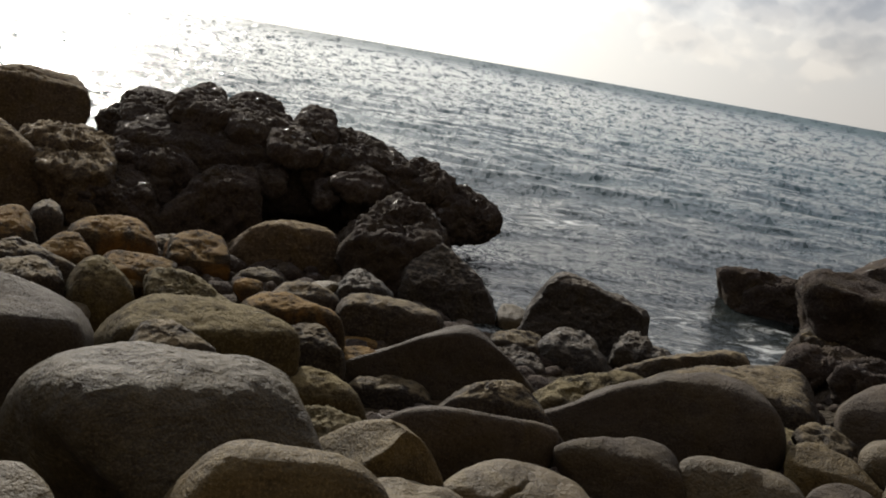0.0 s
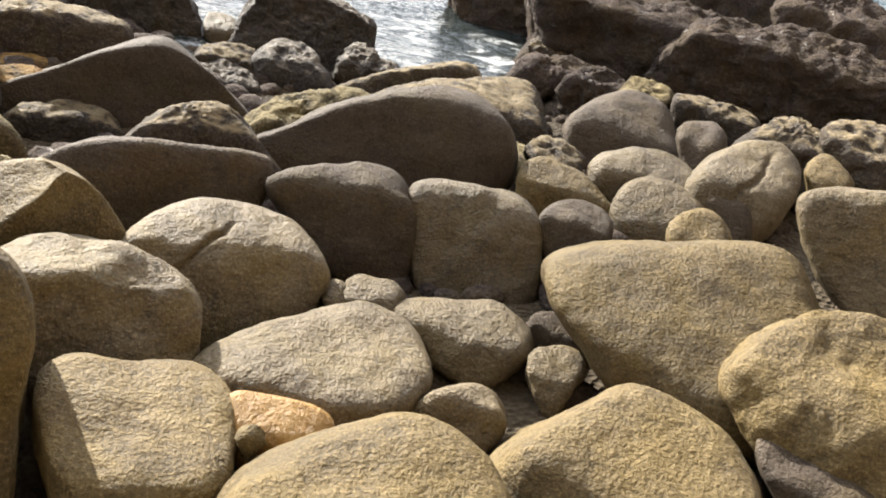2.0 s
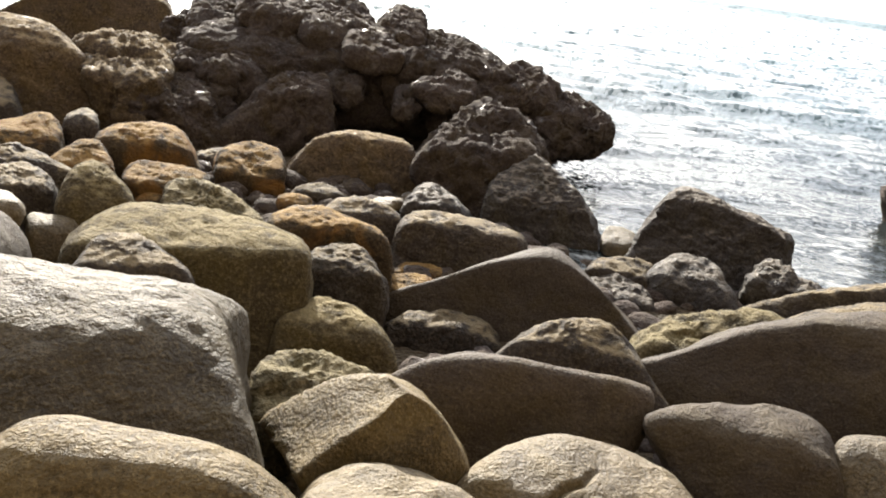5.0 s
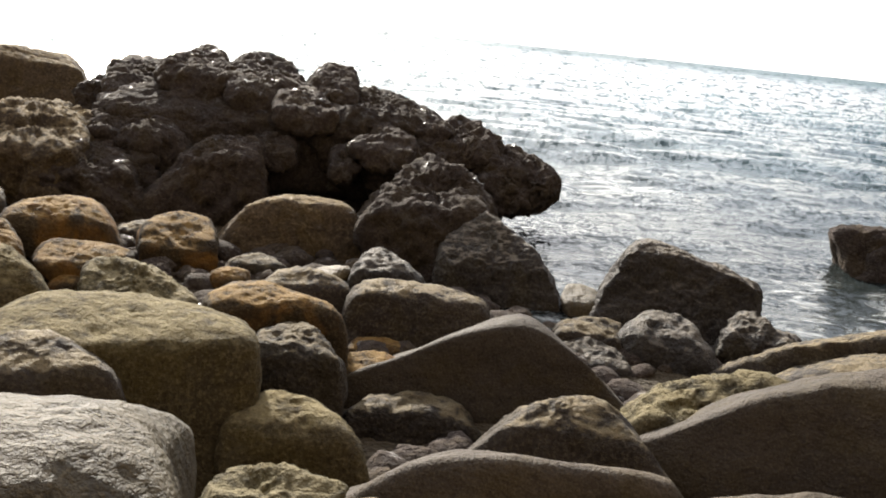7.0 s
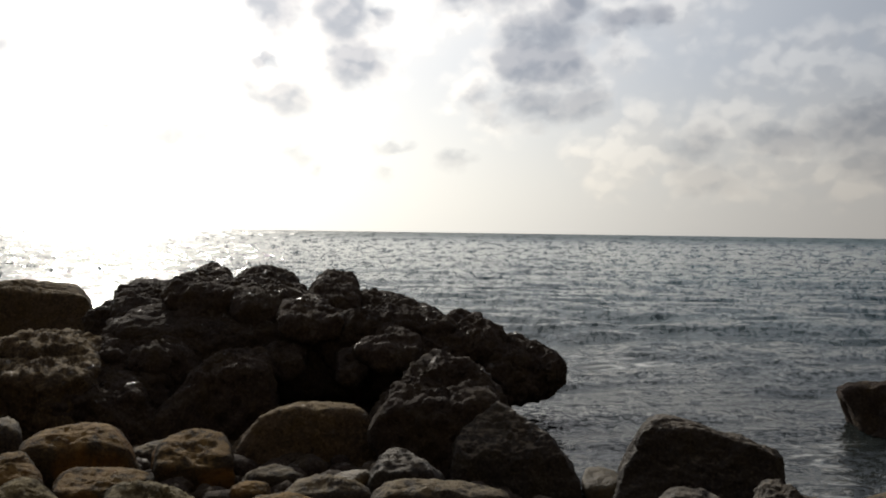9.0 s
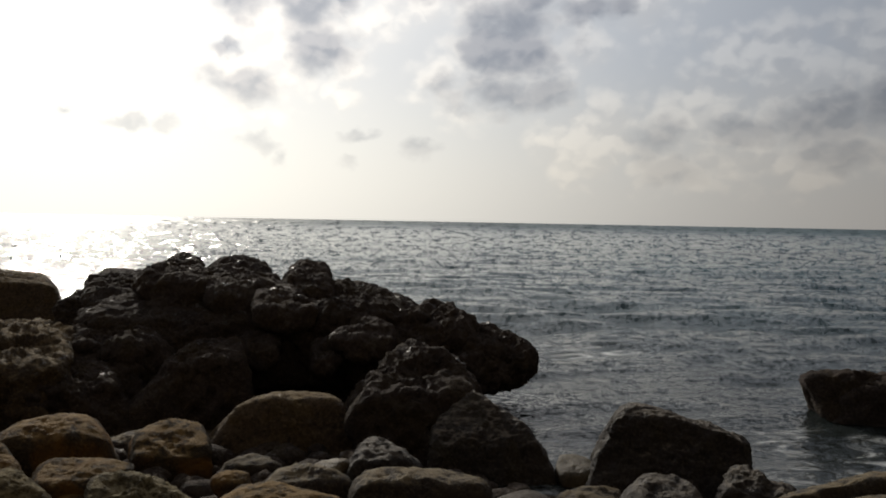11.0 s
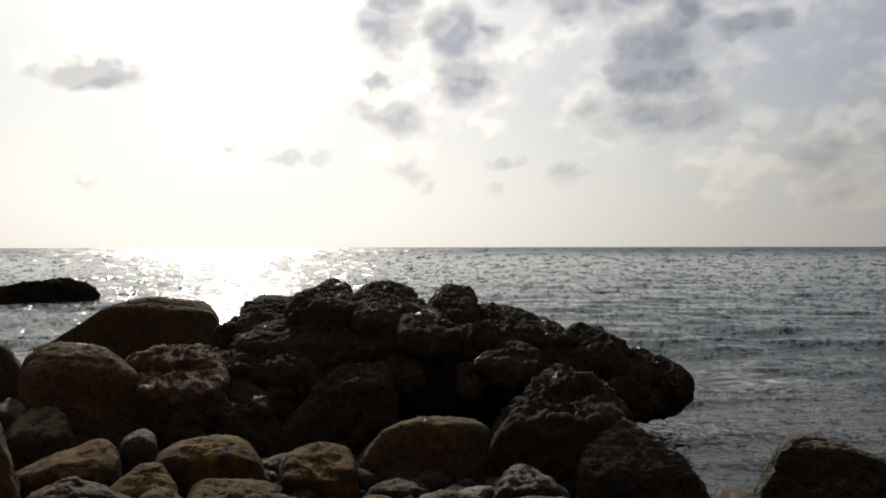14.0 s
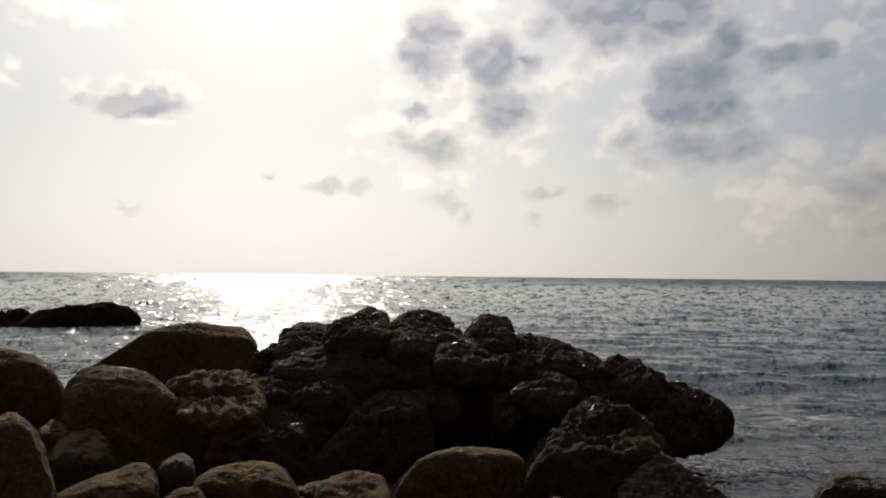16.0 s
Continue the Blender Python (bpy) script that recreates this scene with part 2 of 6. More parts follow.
CRAG = stone_material("crag_stone", (0.036, 0.028, 0.025), (0.064, 0.05, 0.043), (0.1, 0.08, 0.067), grain=26.0, rough=0.92, sheen=0.1, gloss=0.9, wrinkle=1.4)
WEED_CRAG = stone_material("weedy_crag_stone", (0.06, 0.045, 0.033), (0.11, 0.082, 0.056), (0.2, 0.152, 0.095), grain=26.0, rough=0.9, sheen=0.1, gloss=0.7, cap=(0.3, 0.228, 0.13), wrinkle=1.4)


def sea_material():
    mat, n = material("sea_water")
    co = n.add("ShaderNodeTexCoord").outputs["Object"]
    part = n.add("ShaderNodeSeparateXYZ", inputs={0: co})
    away = n.math("MAXIMUM", n.vmath("LENGTH", co), 3.0)
    # facets of the chop, long wavelets and small glints: they look finer and flatter the farther out they lie
    bearing = n.math("ARCTAN2", part.outputs[0], part.outputs[1])

    def facets(across_by, deep_by, detail, rough):
        fan = n.add("ShaderNodeCombineXYZ", inputs={0: n.math("MULTIPLY", bearing, across_by), 1: n.math("DIVIDE", deep_by, away)}).outputs[0]
        made = n.add("ShaderNodeTexNoise", inputs={"Vector": fan, "Scale": 1.0, "Detail": detail, "Roughness": rough, "Distortion": 0.2}).outputs["Color"]
        return n.vmath("SUBTRACT", made, (0.5, 0.5, 0.5))

    long_waves, glints = facets(70.0, 700.0, 5.0, 0.68), facets(200.0, 1150.0, 3.0, 0.75)
    chop = n.vmath("ADD", n.vmath("MULTIPLY", long_waves, (0.65, 0.65, 0.65)), n.vmath("MULTIPLY", glints, (0.6, 0.6, 0.6)))
    lean = n.add("ShaderNodeSeparateXYZ", inputs={0: chop})
    out = n.vmath("NORMALIZE", n.vmath("MULTIPLY", co, (1.0, 1.0, 0.0)))
    across = n.vmath("CROSS_PRODUCT", out, (0.0, 0.0, 1.0))
    steep = n.math("MULTIPLY", n.ramp(away, 8.0, 60.0, 1.5, 2.5), n.ramp(away, 200.0, 1500.0, 1.0, 0.5))
    scale = lambda vec, k: n.add("ShaderNodeVectorMath", operation="SCALE", inputs={0: vec, "Scale": k}).outputs[0]
    ripple = n.math("MULTIPLY", n.noise(n.vmath("MULTIPLY", co, (0.6, 1.0, 0.0)), 3.2, 4.0, 0.6, 0.5), 0.05)
    bump = n.add("ShaderNodeBump", inputs={"Height": ripple, "Strength": 1.0, "Distance": 1.0}).outputs[0]
    normal = n.vmath("ADD", bump, scale(out, n.math("MULTIPLY", lean.outputs[0], steep)))
    normal = n.vmath("NORMALIZE", n.vmath("ADD", normal, scale(across, n.math("MULTIPLY", lean.outputs[1], n.math("MULTIPLY", steep, 0.8)))))
    tint = n.mix(n.ramp(n.noise(co, 0.05, 3.0, 0.5), 0.35, 0.65), (0.012, 0.038, 0.046, 1), (0.018, 0.058, 0.066, 1))
    tint = n.mix(n.ramp(away, 10.0, 40.0), (0.017, 0.021, 0.021, 1), tint)   # stirred-up sand by the shore
    foam = n.add("ShaderNodeAttribute", attribute_name="shallow").outputs["Fac"]
    lace = n.noise(n.vmath("MULTIPLY", co, (0.6, 1.0, 1.0)), 2.2, 7.0, 0.66, 0.9)
    white = n.ramp(n.math("ADD", lace, n.math("MULTIPLY", foam, 0.19)), 0.64, 0.92, 0.0, 0.75)
    # far off, the small waves merge into a rougher sheen
    rough = n.ramp(away, 15.0, 600.0, 0.12, 0.42)
    water = n.add("ShaderNodeBsdfPrincipled", inputs={"Base Color": tint, "Roughness": rough, "IOR": 1.33, "Specular IOR Level": 0.2, "Normal": normal})
    froth = n.add("ShaderNodeBsdfPrincipled", inputs={"Base Color": (0.72, 0.75, 0.75, 1), "Roughness": 0.8, "Normal": bump})
    both = n.add("ShaderNodeMixShader", inputs={0: white, 1: water.outputs[0], 2: froth.outputs[0]})
    n.add("ShaderNodeOutputMaterial", inputs={0: both.outputs[0]})
    return mat


def gravel_material():
    """Dark wet grit between the boulders, and unseen pale sand up the beach, added to bounce fill light."""
    mat, n = material("wet_gravel")
    co = n.add("ShaderNodeTexCoord").outputs["Object"]
    cell = n.add("ShaderNodeTexVoronoi", inputs={"Vector": co, "Scale": 26.0})
    wet = n.mix(n.noise(co, 30.0), (0.03, 0.023, 0.015, 1), (0.1, 0.078, 0.05, 1))
    # paler sand out of view behind the camera, throws fill onto the boulders
    bounce_sand = n.mix(n.noise(co, 6.0, 6.0), (0.1, 0.083, 0.062, 1), (0.155, 0.13, 0.098, 1))
    back = n.math("ADD", n.add("ShaderNodeSeparateXYZ", inputs={0: co}).outputs[1], n.noise(co, 1.3))
    colour = n.mix(n.ramp(back, -2.2, -1.2), bounce_sand, wet)
    finish(n, colour, 0.92, cell.outputs["Distance"], 1.0, 0.03, **{"Specular IOR Level": 0.15, "Diffuse Roughness": 1.0})
    return mat


SEA_WATER, GRAVEL = sea_material(), gravel_material()


# ---- ground and sea ----
def shore_height(x, y):
    """Height of the beach floor between the boulders, over the water."""
    fall = max(0.45 - 0.065 * y, 0.1) if y > -1.0 else 0.515 + 0.15 * (-1.0 - y)
    fall += (0.17 * max(x - 2.0, 0.0) + 0.05 * max(-x, 0.0)) * max(0.0, min(1.0, (7.0 - y) / 4.0))
    edge = 7.2 - 0.15 * max(x - 3.0, 0.0) + 4.0 * max(0.0, min(1.0, (2.5 - x) / 1.4))
    if y > edge:
        fall -= 0.22 * (y - edge)
    if y < -3.4:
        fall += 1.6 * (-3.4 - y)   # unseen bluff, added to cut sky light from behind the camera
    return max(min(fall, 34.0), -3.0)


def smooth(mesh):
    mesh.polygons.foreach_set("use_smooth", [True] * len(mesh.polygons))
    mesh.update()


def sheet(name, xs, ys, height, mat):
    verts = [(x, y, height(x, y)) for y in ys for x in xs]
    w = len(xs)
    faces = [(j * w + i, j * w + i + 1, (j + 1) * w + i + 1, (j + 1) * w + i) for j in range(len(ys) - 1) for i in range(w - 1)]
    mesh = bpy.data.meshes.new(name)
    mesh.from_pydata(verts, [], faces)
    mesh.materials.append(mat)
    smooth(mesh)
    return new(name, mesh)


def spread(low, high, step, reach):
    """Even steps from low to high, then growing ones out to reach on both sides."""
    mid = list(np.arange(low, high + step / 2, step))
    out, s, x = [], step, high
    while x < reach:
        s *= 1.22
        x = min(x + s, reach)
        out.append(x)
    back, s, x = [], step, low
    while x > -reach:
        s *= 1.22
        x = max(x - s, -reach)
        back.append(x)
    return back[::-1] + mid + out


def bed(x, y):
    return shore_height(x, y) + 0.05 * noise.noise((x * 1.7, y * 1.7, 0.3)) + 0.03 * noise.noise((x * 5.1, y * 5.1, 2.0))


ground = sheet("ground", spread(-8, 9, 0.12, 300), [v for v in spread(-4, 9, 0.12, 300) if v < 40], bed, GRAVEL)
tagged(ground, "dark wet gravel and sand between the beach boulders", "ground", kind="structure")


def wave_height(x, y, step):
    """Height of the chop at a place; waves shorter than about three steps of the mesh are left out."""
    h = 0.0
    for length, tall, squeeze in ((11.0, 0.12, 0.6), (4.6, 0.17, 0.5), (2.1, 0.17, 0.5), (1.05, 0.15, 0.5), (0.5, 0.07, 0.55)):
        keep = min(1.0, max(0.0, length / (2.0 * step) - 0.4))
        if keep > 0.0:
            k = noise.noise((x * squeeze / length + 0.2 * y / length, y / length, length))
            h += keep * tall * (0.6 * k + 0.8 * (0.28 - abs(k)))
    calm = min(1.0, max(0.0, (190.0 - math.hypot(x, y)) / 150.0))   # far out the chop no longer breaks the skyline
    return h * calm * min(1.0, max(0.14, (y - 4.0) / 17.0))


def build_sea():
    """A fan of rings about the beach, finer near by, out to the horizon."""
    rings = [3.0]
    while rings[-1] < 4400.0:
        rings.append(rings[-1] * (1.01 if rings[-1] < 190.0 else 1.06))
    angles = [radians(a) for a in [*np.arange(-160, -44, 4.0), *np.arange(-42, 78, 0.26), *np.arange(80, 162, 4.0)]]
    w = len(angles)
    verts = np.zeros((len(rings) * w, 3))
    foam = np.zeros(len(verts))
    k = 0
    for r in rings:
        step = max(r * 0.01, r * 0.004)
        for a in angles:
            x, y = r * math.sin(a), r * math.cos(a)
            verts[k] = x, y, wave_height(x, y, step) if r < 260.0 and y > 2.0 else 0.0
            if r < 40.0:
                near = max(0.0, 1.0 - abs(y - 8.8 + 0.35 * (x - 4.0)) / 4.5)
                breaker = 1.5 * math.exp(-((x - 6.3) / 1.7) ** 2 - ((y - 16.9 + 0.2 * (x - 6.3)) / 1.1) ** 2)
                foam[k] = max(near, breaker)
            k += 1
    a = np.arange(w - 1)[None, :] + w * np.arange(len(rings) - 1)[:, None]
    a = a.ravel()
    quads = np.stack([a, a + w, a + w + 1, a + 1], 1).astype(np.int32)
    mesh = bpy.data.meshes.new("sea")
    mesh.vertices.add(len(verts))
    mesh.vertices.foreach_set("co", verts.ravel())
    mesh.loops.add(quads.size)
    mesh.loops.foreach_set("vertex_index", quads.ravel())
    mesh.polygons.add(len(quads))
    mesh.polygons.foreach_set("loop_start", np.arange(len(quads), dtype=np.int32) * 4)
    mesh.update(calc_edges=True)
    shallow = mesh.attributes.new("shallow", "FLOAT", "POINT")
    shallow.data.foreach_set("value", foam)
    mesh.materials.append(SEA_WATER)
    smooth(mesh)
    return new("sea", mesh)


sea = build_sea()
tagged(sea, "choppy teal sea with glitter and foam near the rocks", "sea", kind="structure")


# ---- stones ----
def facet_solid(faces, p, level, reach):
    """A rounded solid: the soft meeting of facets (nx, ny, nz, distance), as a bmesh round its own middle."""
    bm = bmesh.new()
    bmesh.ops.create_icosphere(bm, subdivisions=level, radius=1.0)
    d = np.array([v.co[:] for v in bm.verts]) * np.array(reach)
    f = np.array(faces)
    n = f[:, :3] / np.linalg.norm(f[:, :3], axis=1)[:, None]
    s = (np.maximum(d @ n.T / f[:, 3], 0.0) ** p).sum(1) ** (-1.0 / p)
    d = d * s[:, None]
    for v, co in zip(bm.verts, d):
        v.co = co
    bm.normal_update()
    return bm


def roughen(bm, seed, octaves, ridged=0.0):
    """Push the skin in and out by noise; octaves are pairs of size in metres and depth."""
    moved = []
    for v in bm.verts:
        push = 0.0
        for size, depth in octaves:
            q = v.co / size + Vector((seed * 7.13, seed * 3.71, seed * 1.37))
            k = noise.noise(q)
            push += depth * ((1.0 - ridged) * k + ridged * (0.5 - abs(k) * 2.0))
        moved.append(v.co + v.normal * push)
    for v, co in zip(bm.verts, moved):
        v.co = co


def mesh_of(bm, name, mat):
    mesh = bpy.data.meshes.new(name)
    bm.to_mesh(mesh)
    bm.free()
    mesh.materials.append(mat)
    smooth(mesh)
    return mesh


stone_count = [0]


def stone(at, turn, faces, mat, label, p=8.0, level=5, rough=1.0, crack=None, swell=(1.0, 1.0, 1.0), name="boulder", group="beach boulders"):
    stone_count[0] += 1
    seed = stone_count[0]
    f = np.array(faces)
    reach = [max(0.05, float(np.max(np.abs(f[:, k] / np.linalg.norm(f[:, :3], axis=1)) * f[:, 3]))) for k in range(3)]
    big = max(reach)
    bm = facet_solid(faces, p, level, reach)
    for v in bm.verts:
        v.co = v.co * Vector(swell)
    bm.normal_update()
    roughen(bm, seed, [(big * 0.9, 0.06 * big * rough), (big * 0.35, 0.03 * big * rough), (0.13, 0.006 * rough), (0.05, 0.004 * rough)])
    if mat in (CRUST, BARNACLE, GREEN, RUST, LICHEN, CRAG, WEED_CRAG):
        # barnacles and weed tufts
        bm.normal_update()
        tufts = rough * (0.45 if mat in (GREEN, RUST) else 0.8)
        roughen(bm, seed + 3, [(0.19, 0.03 * tufts), (0.085, 0.026 * tufts), (0.04, 0.016 * tufts)], 0.6)
    if crack:
        (cx, cy, cz), (nx, ny, nz), depth = crack
        c, nn = Vector((cx, cy, cz)), Vector((nx, ny, nz)).normalized()
        for v in bm.verts:
            k = (v.co - c).dot(nn) + 0.07 * noise.noise(v.co * 4.0) + 0.015 * noise.noise(v.co * 14.0)
            span = max(0.0, 1.0 - ((v.co - c).length / 0.4) ** 4)
            v.co -= v.normal * depth * span * math.exp(-(k / 0.017) ** 2)
    ob = new(name, mesh_of(bm, name, mat))
    ob.matrix_world = pose(at[0], at[1], at[2], 0, 0, turn)
    return tagged(ob, label, "boulder", group)



def lumps(bm, seed, sizes):
    """Uneven nodules with creases between them."""
    for size, depth in sizes:
        bm.normal_update()
        shift = Vector((seed * 5.3, seed * 2.9, seed * 1.7))
        moved = []
        for v in bm.verts:
            q = v.co / size + shift
            q = q + 0.55 * noise.noise_vector(q * 1.3) + 0.25 * noise.noise_vector(q * 3.1)
            near = noise.voronoi(q)[0]
            keep = 0.35 + 0.65 * min(1.0, max(0.0, 0.5 + 1.6 * noise.noise(q * 0.45 + shift)))
            moved.append(v.co + v.normal * depth * keep * (0.55 - near[0]) * 1.3)
        for v, co in zip(bm.verts, moved):
            v.co = co
    bm.normal_update()


def outcrop(name, at, label, category):
    base = new(name)
    base.matrix_world = pose(*at)
    return tagged(base, label, category)


crag_count = [0]


def crag(base, at, turn, faces, rough=1.0, mat=None, level=5, p=8.0):
    """One craggy knob of an outcrop: a faceted core with lumps, pits and sharp seams."""
    crag_count[0] += 1
    f = np.array(faces)
    reach = [max(0.05, float(np.max(np.abs(f[:, k] / np.linalg.norm(f[:, :3], axis=1)) * f[:, 3]))) for k in range(3)]
    big = min(max(reach), 1.6)
    bm = facet_solid(faces, p, level, reach)
    seed = 50 + crag_count[0]
    roughen(bm, seed, [(big * 0.8, 0.10 * big * rough)])
    lumps(bm, seed, [(0.6, 0.12 * rough), (0.2, 0.05 * rough)])
    roughen(bm, seed + 9, [(0.34, 0.09 * rough), (0.17, 0.06 * rough), (0.08, 0.05 * rough), (0.04, 0.022)], 0.6)
    ob = new("crag", mesh_of(bm, "crag", mat or CRAG))
    ob.parent = base
    ob.matrix_parent_inverse = Matrix.Identity(4)
    ob.matrix_basis = base.matrix_world.inverted() @ pose(at[0], at[1], at[2], 0, 0, turn)
    return ob


# ---- beach boulders ----
stone((2.268, 3.650, 0.600), -28.8, ((-0.75, 0.22, 0.62, 0.409), (-0.37, 0.36, 0.85, 0.277), (0.20, 0.38, 0.90, 0.307), (0.84, 0.18, 0.50, 0.297), (0.96, 0.06, 0.26, 0.317), (0.98, -0.16, -0.14, 0.376), (-0.70, -0.38, -0.60, 0.314), (0.00, -0.24, 0.97, 0.227), (0.00, -0.97, 0.24, 0.193), (0.00, 0.00, -1.00, 0.424), (0.00, 0.95, 0.30, 0.298)), DARK, 'dark grey smooth boulder with a pale flat top', swell=(1.12, 1.0, 1.01))
stone((2.862, 3.322, 0.581), -38.6, ((-0.98, 0.01, 0.21, 0.421), (-0.45, 0.33, 0.83, 0.385), (-0.18, 0.38, 0.91, 0.334), (0.33, 0.35, 0.87, 0.356), (0.91, 0.11, 0.40, 0.382), (1.00, -0.06, 0.08, 0.429), (0.84, -0.33, -0.42, 0.521), (-0.94, -0.21, -0.26, 0.358), (-0.94, -0.21, -0.26, 0.358), (0.0, -0.24, 0.97, 0.29), (-0.1, -0.75, 0.66, 0.25), (0.0, -0.97, 0.24, 0.29), (0.00, -0.85, 0.53, 0.187), (0.00, 0.00, -1.00, 0.300), (0.00, 0.95, 0.30, 0.398)), STONE, 'squarish grey granite boulder with a worn scooped top', level=6, swell=(1.13, 1.0, 1.01))
stone((1.379, 3.189, 0.611), -19.2, ((-0.80, 0.23, 0.55, 0.408), (-0.56, 0.36, 0.74, 0.353), (-0.13, 0.45, 0.88, 0.316), (0.32, 0.43, 0.85, 0.333), (0.69, 0.29, 0.66, 0.402), (0.95, 0.04, 0.29, 0.499), (0.79, -0.41, -0.45, 0.458), (-0.86, -0.36, -0.37, 0.450), (0.00, -0.21, 0.98, 0.149), (0.00, -0.97, 0.24, 0.312), (0.00, -0.85, 0.53, 0.153), (0.00, 0.00, -1.00, 0.458), (0.00, 0.95, 0.30, 0.446)), STONE, 'rounded tan granite boulder split by a curved crack', p=6, level=6, crack=((-0.081, -0.282, 0.231), (-0.732, 0.336, 0.594), 0.035), swell=(1.07, 1.0, 1.00))
stone((0.732, 2.769, 0.773), -9.3, ((-0.52, 0.41, 0.75, 0.293), (-0.18, 0.50, 0.85, 0.239), (0.33, 0.49, 0.81, 0.193), (0.37, 0.48, 0.80, 0.193), (0.71, 0.34, 0.62, 0.250), (0.98, 0.01, 0.20, 0.355), (0.97, -0.21, -0.10, 0.406), (-0.97, -0.20, -0.11, 0.360), (-0.96, -0.22, -0.14, 0.361), (0.00, -0.07, 1.00, 0.096), (0.00, -1.00, 0.09, 0.264), (0.00, -0.85, 0.53, 0.125), (0.00, 0.00, -1.00, 0.587), (0.00, 0.95, 0.30, 0.353)), STONE, 'wrinkled grey boulder with a rough bright top', level=6, rough=1.8, swell=(1.1, 1.0, 1.02))
stone((1.593, 2.414, 0.562), -28.6, ((-0.83, 0.24, 0.50, 0.437), (-0.53, 0.46, 0.71, 0.275), (-0.50, 0.47, 0.72, 0.269), (-0.30, 0.52, 0.80, 0.289), (0.16, 0.53, 0.83, 0.360), (0.67, 0.37, 0.64, 0.398), (0.81, 0.27, 0.52, 0.419), (0.96, -0.25, -0.13, 0.445), (0.74, -0.49, -0.47, 0.367), (-0.67, -0.55, -0.49, 0.494), (0.00, -0.03, 1.00, 0.134), (0.00, -0.97, 0.24, 0.427), (0.00, 0.00, -1.00, 0.360), (-0.00, 0.95, 0.30, 0.532)), STONE, 'long oval pale grey boulder, smoothly worn', p=5, level=6, swell=(1.11, 1.0, 1.05))
stone((2.364, 2.512, 0.499), -40.2, ((-0.88, 0.18, 0.44, 0.404), (-0.34, 0.48, 0.81, 0.248), (-0.20, 0.50, 0.84, 0.244), (0.36, 0.46, 0.81, 0.279), (0.72, 0.32, 0.61, 0.304), (0.99, -0.14, -0.07, 0.311), (0.71, -0.44, -0.55, 0.254), (-0.55, -0.51, -0.67, 0.201), (0.00, -0.09, 1.00, 0.100), (-0.00, -0.97, 0.24, 0.325), (0.00, -0.85, 0.53, 0.136), (0.00, 0.00, -1.00, 0.222), (0.00, 0.95, 0.30, 0.405)), STONE, 'small rounded grey boulder leaning on a longer one', p=5, level=6, swell=(1.05, 1.0, 1.02))
stone((3.231, 2.065, 0.866), -54.8, ((-0.95, -0.02, 0.32, 0.701), (-0.58, 0.25, 0.78, 0.463), (-0.41, 0.31, 0.86, 0.411), (-0.32, 0.32, 0.89, 0.407), (-0.41, 0.31, 0.86, 0.377), (0.67, 0.19, 0.72, 0.622), (0.84, 0.10, 0.53, 0.629), (0.97, -0.03, 0.25, 0.638), (0.82, -0.34, -0.46, 0.70), (-0.54, -0.45, -0.71, 0.54), (-0.64, -0.43, -0.64, 0.575), (0.00, -0.31, 0.95, 0.210), (0.00, -0.97, 0.24, 0.603), (0.00, 0.00, -1.00, 0.405), (0.00, 0.95, 0.30, 0.800)), TAN, 'large pale tan boulder with a broad sloping face', p=6, level=6, swell=(1.09, 1.0, 1.07))
stone((3.186, 1.327, 1.053), -64.3, ((-1.00, -0.07, 0.04, 0.348), (-0.93, 0.09, 0.36, 0.302), (-0.86, 0.15, 0.49, 0.298), (-0.54, 0.29, 0.79, 0.318), (-0.13, 0.34, 0.93, 0.350), (0.43, 0.29, 0.86, 0.412), (0.90, 0.07, 0.43, 0.472), (-0.47, -0.45, -0.76, 0.356), (0.00, -0.44, 0.90, 0.139), (0.00, -0.97, 0.24, 0.267), (0.00, 0.00, -1.00, 0.575), (0.00, 0.95, 0.30, 0.428)), TAN, 'rough yellowish boulder creased by deep seams', level=6, rough=1.9, crack=((-0.06, -0.2, 0.22), (0.35, -0.25, 0.9), 0.06))
stone((4.311, 2.073, 1.258), -62.1, ((-0.98, -0.12, -0.15, 0.380), (-0.92, 0.04, 0.39, 0.392), (-0.24, 0.23, 0.94, 0.239), (-0.55, 0.19, 0.81, 0.252), (0.46, 0.18, 0.87, 0.416), (0.90, 0.03, 0.43, 0.502), (-0.83, -0.20, -0.52, 0.245), (-0.52, -0.30, -0.80, 0.297), (0.00, -0.24, 0.97, 0.323), (0.00, -0.97, 0.24, 0.222), (0.00, 0.00, -1.00, 0.631), (0.00, 0.95, 0.30, 0.368)), STONE, 'tall grey block with a flat shaded face', level=6)
stone((3.756, 2.538, 1.000), -53.8, ((-0.93, 0.10, 0.36, 0.150), (-0.63, 0.24, 0.74, 0.150), (0.20, 0.31, 0.93, 0.140), (0.49, 0.28, 0.83, 0.143), (0.98, 0.03, 0.18, 0.174), (-0.73, -0.27, -0.63, 0.167), (0.00, -0.42, 0.91, 0.053), (0.00, -0.97, 0.24, 0.147), (0.00, 0.00, -1.00, 0.502), (0.00, 0.95, 0.30, 0.197)), TAN, 'small cone-shaped tan stone', level=4)
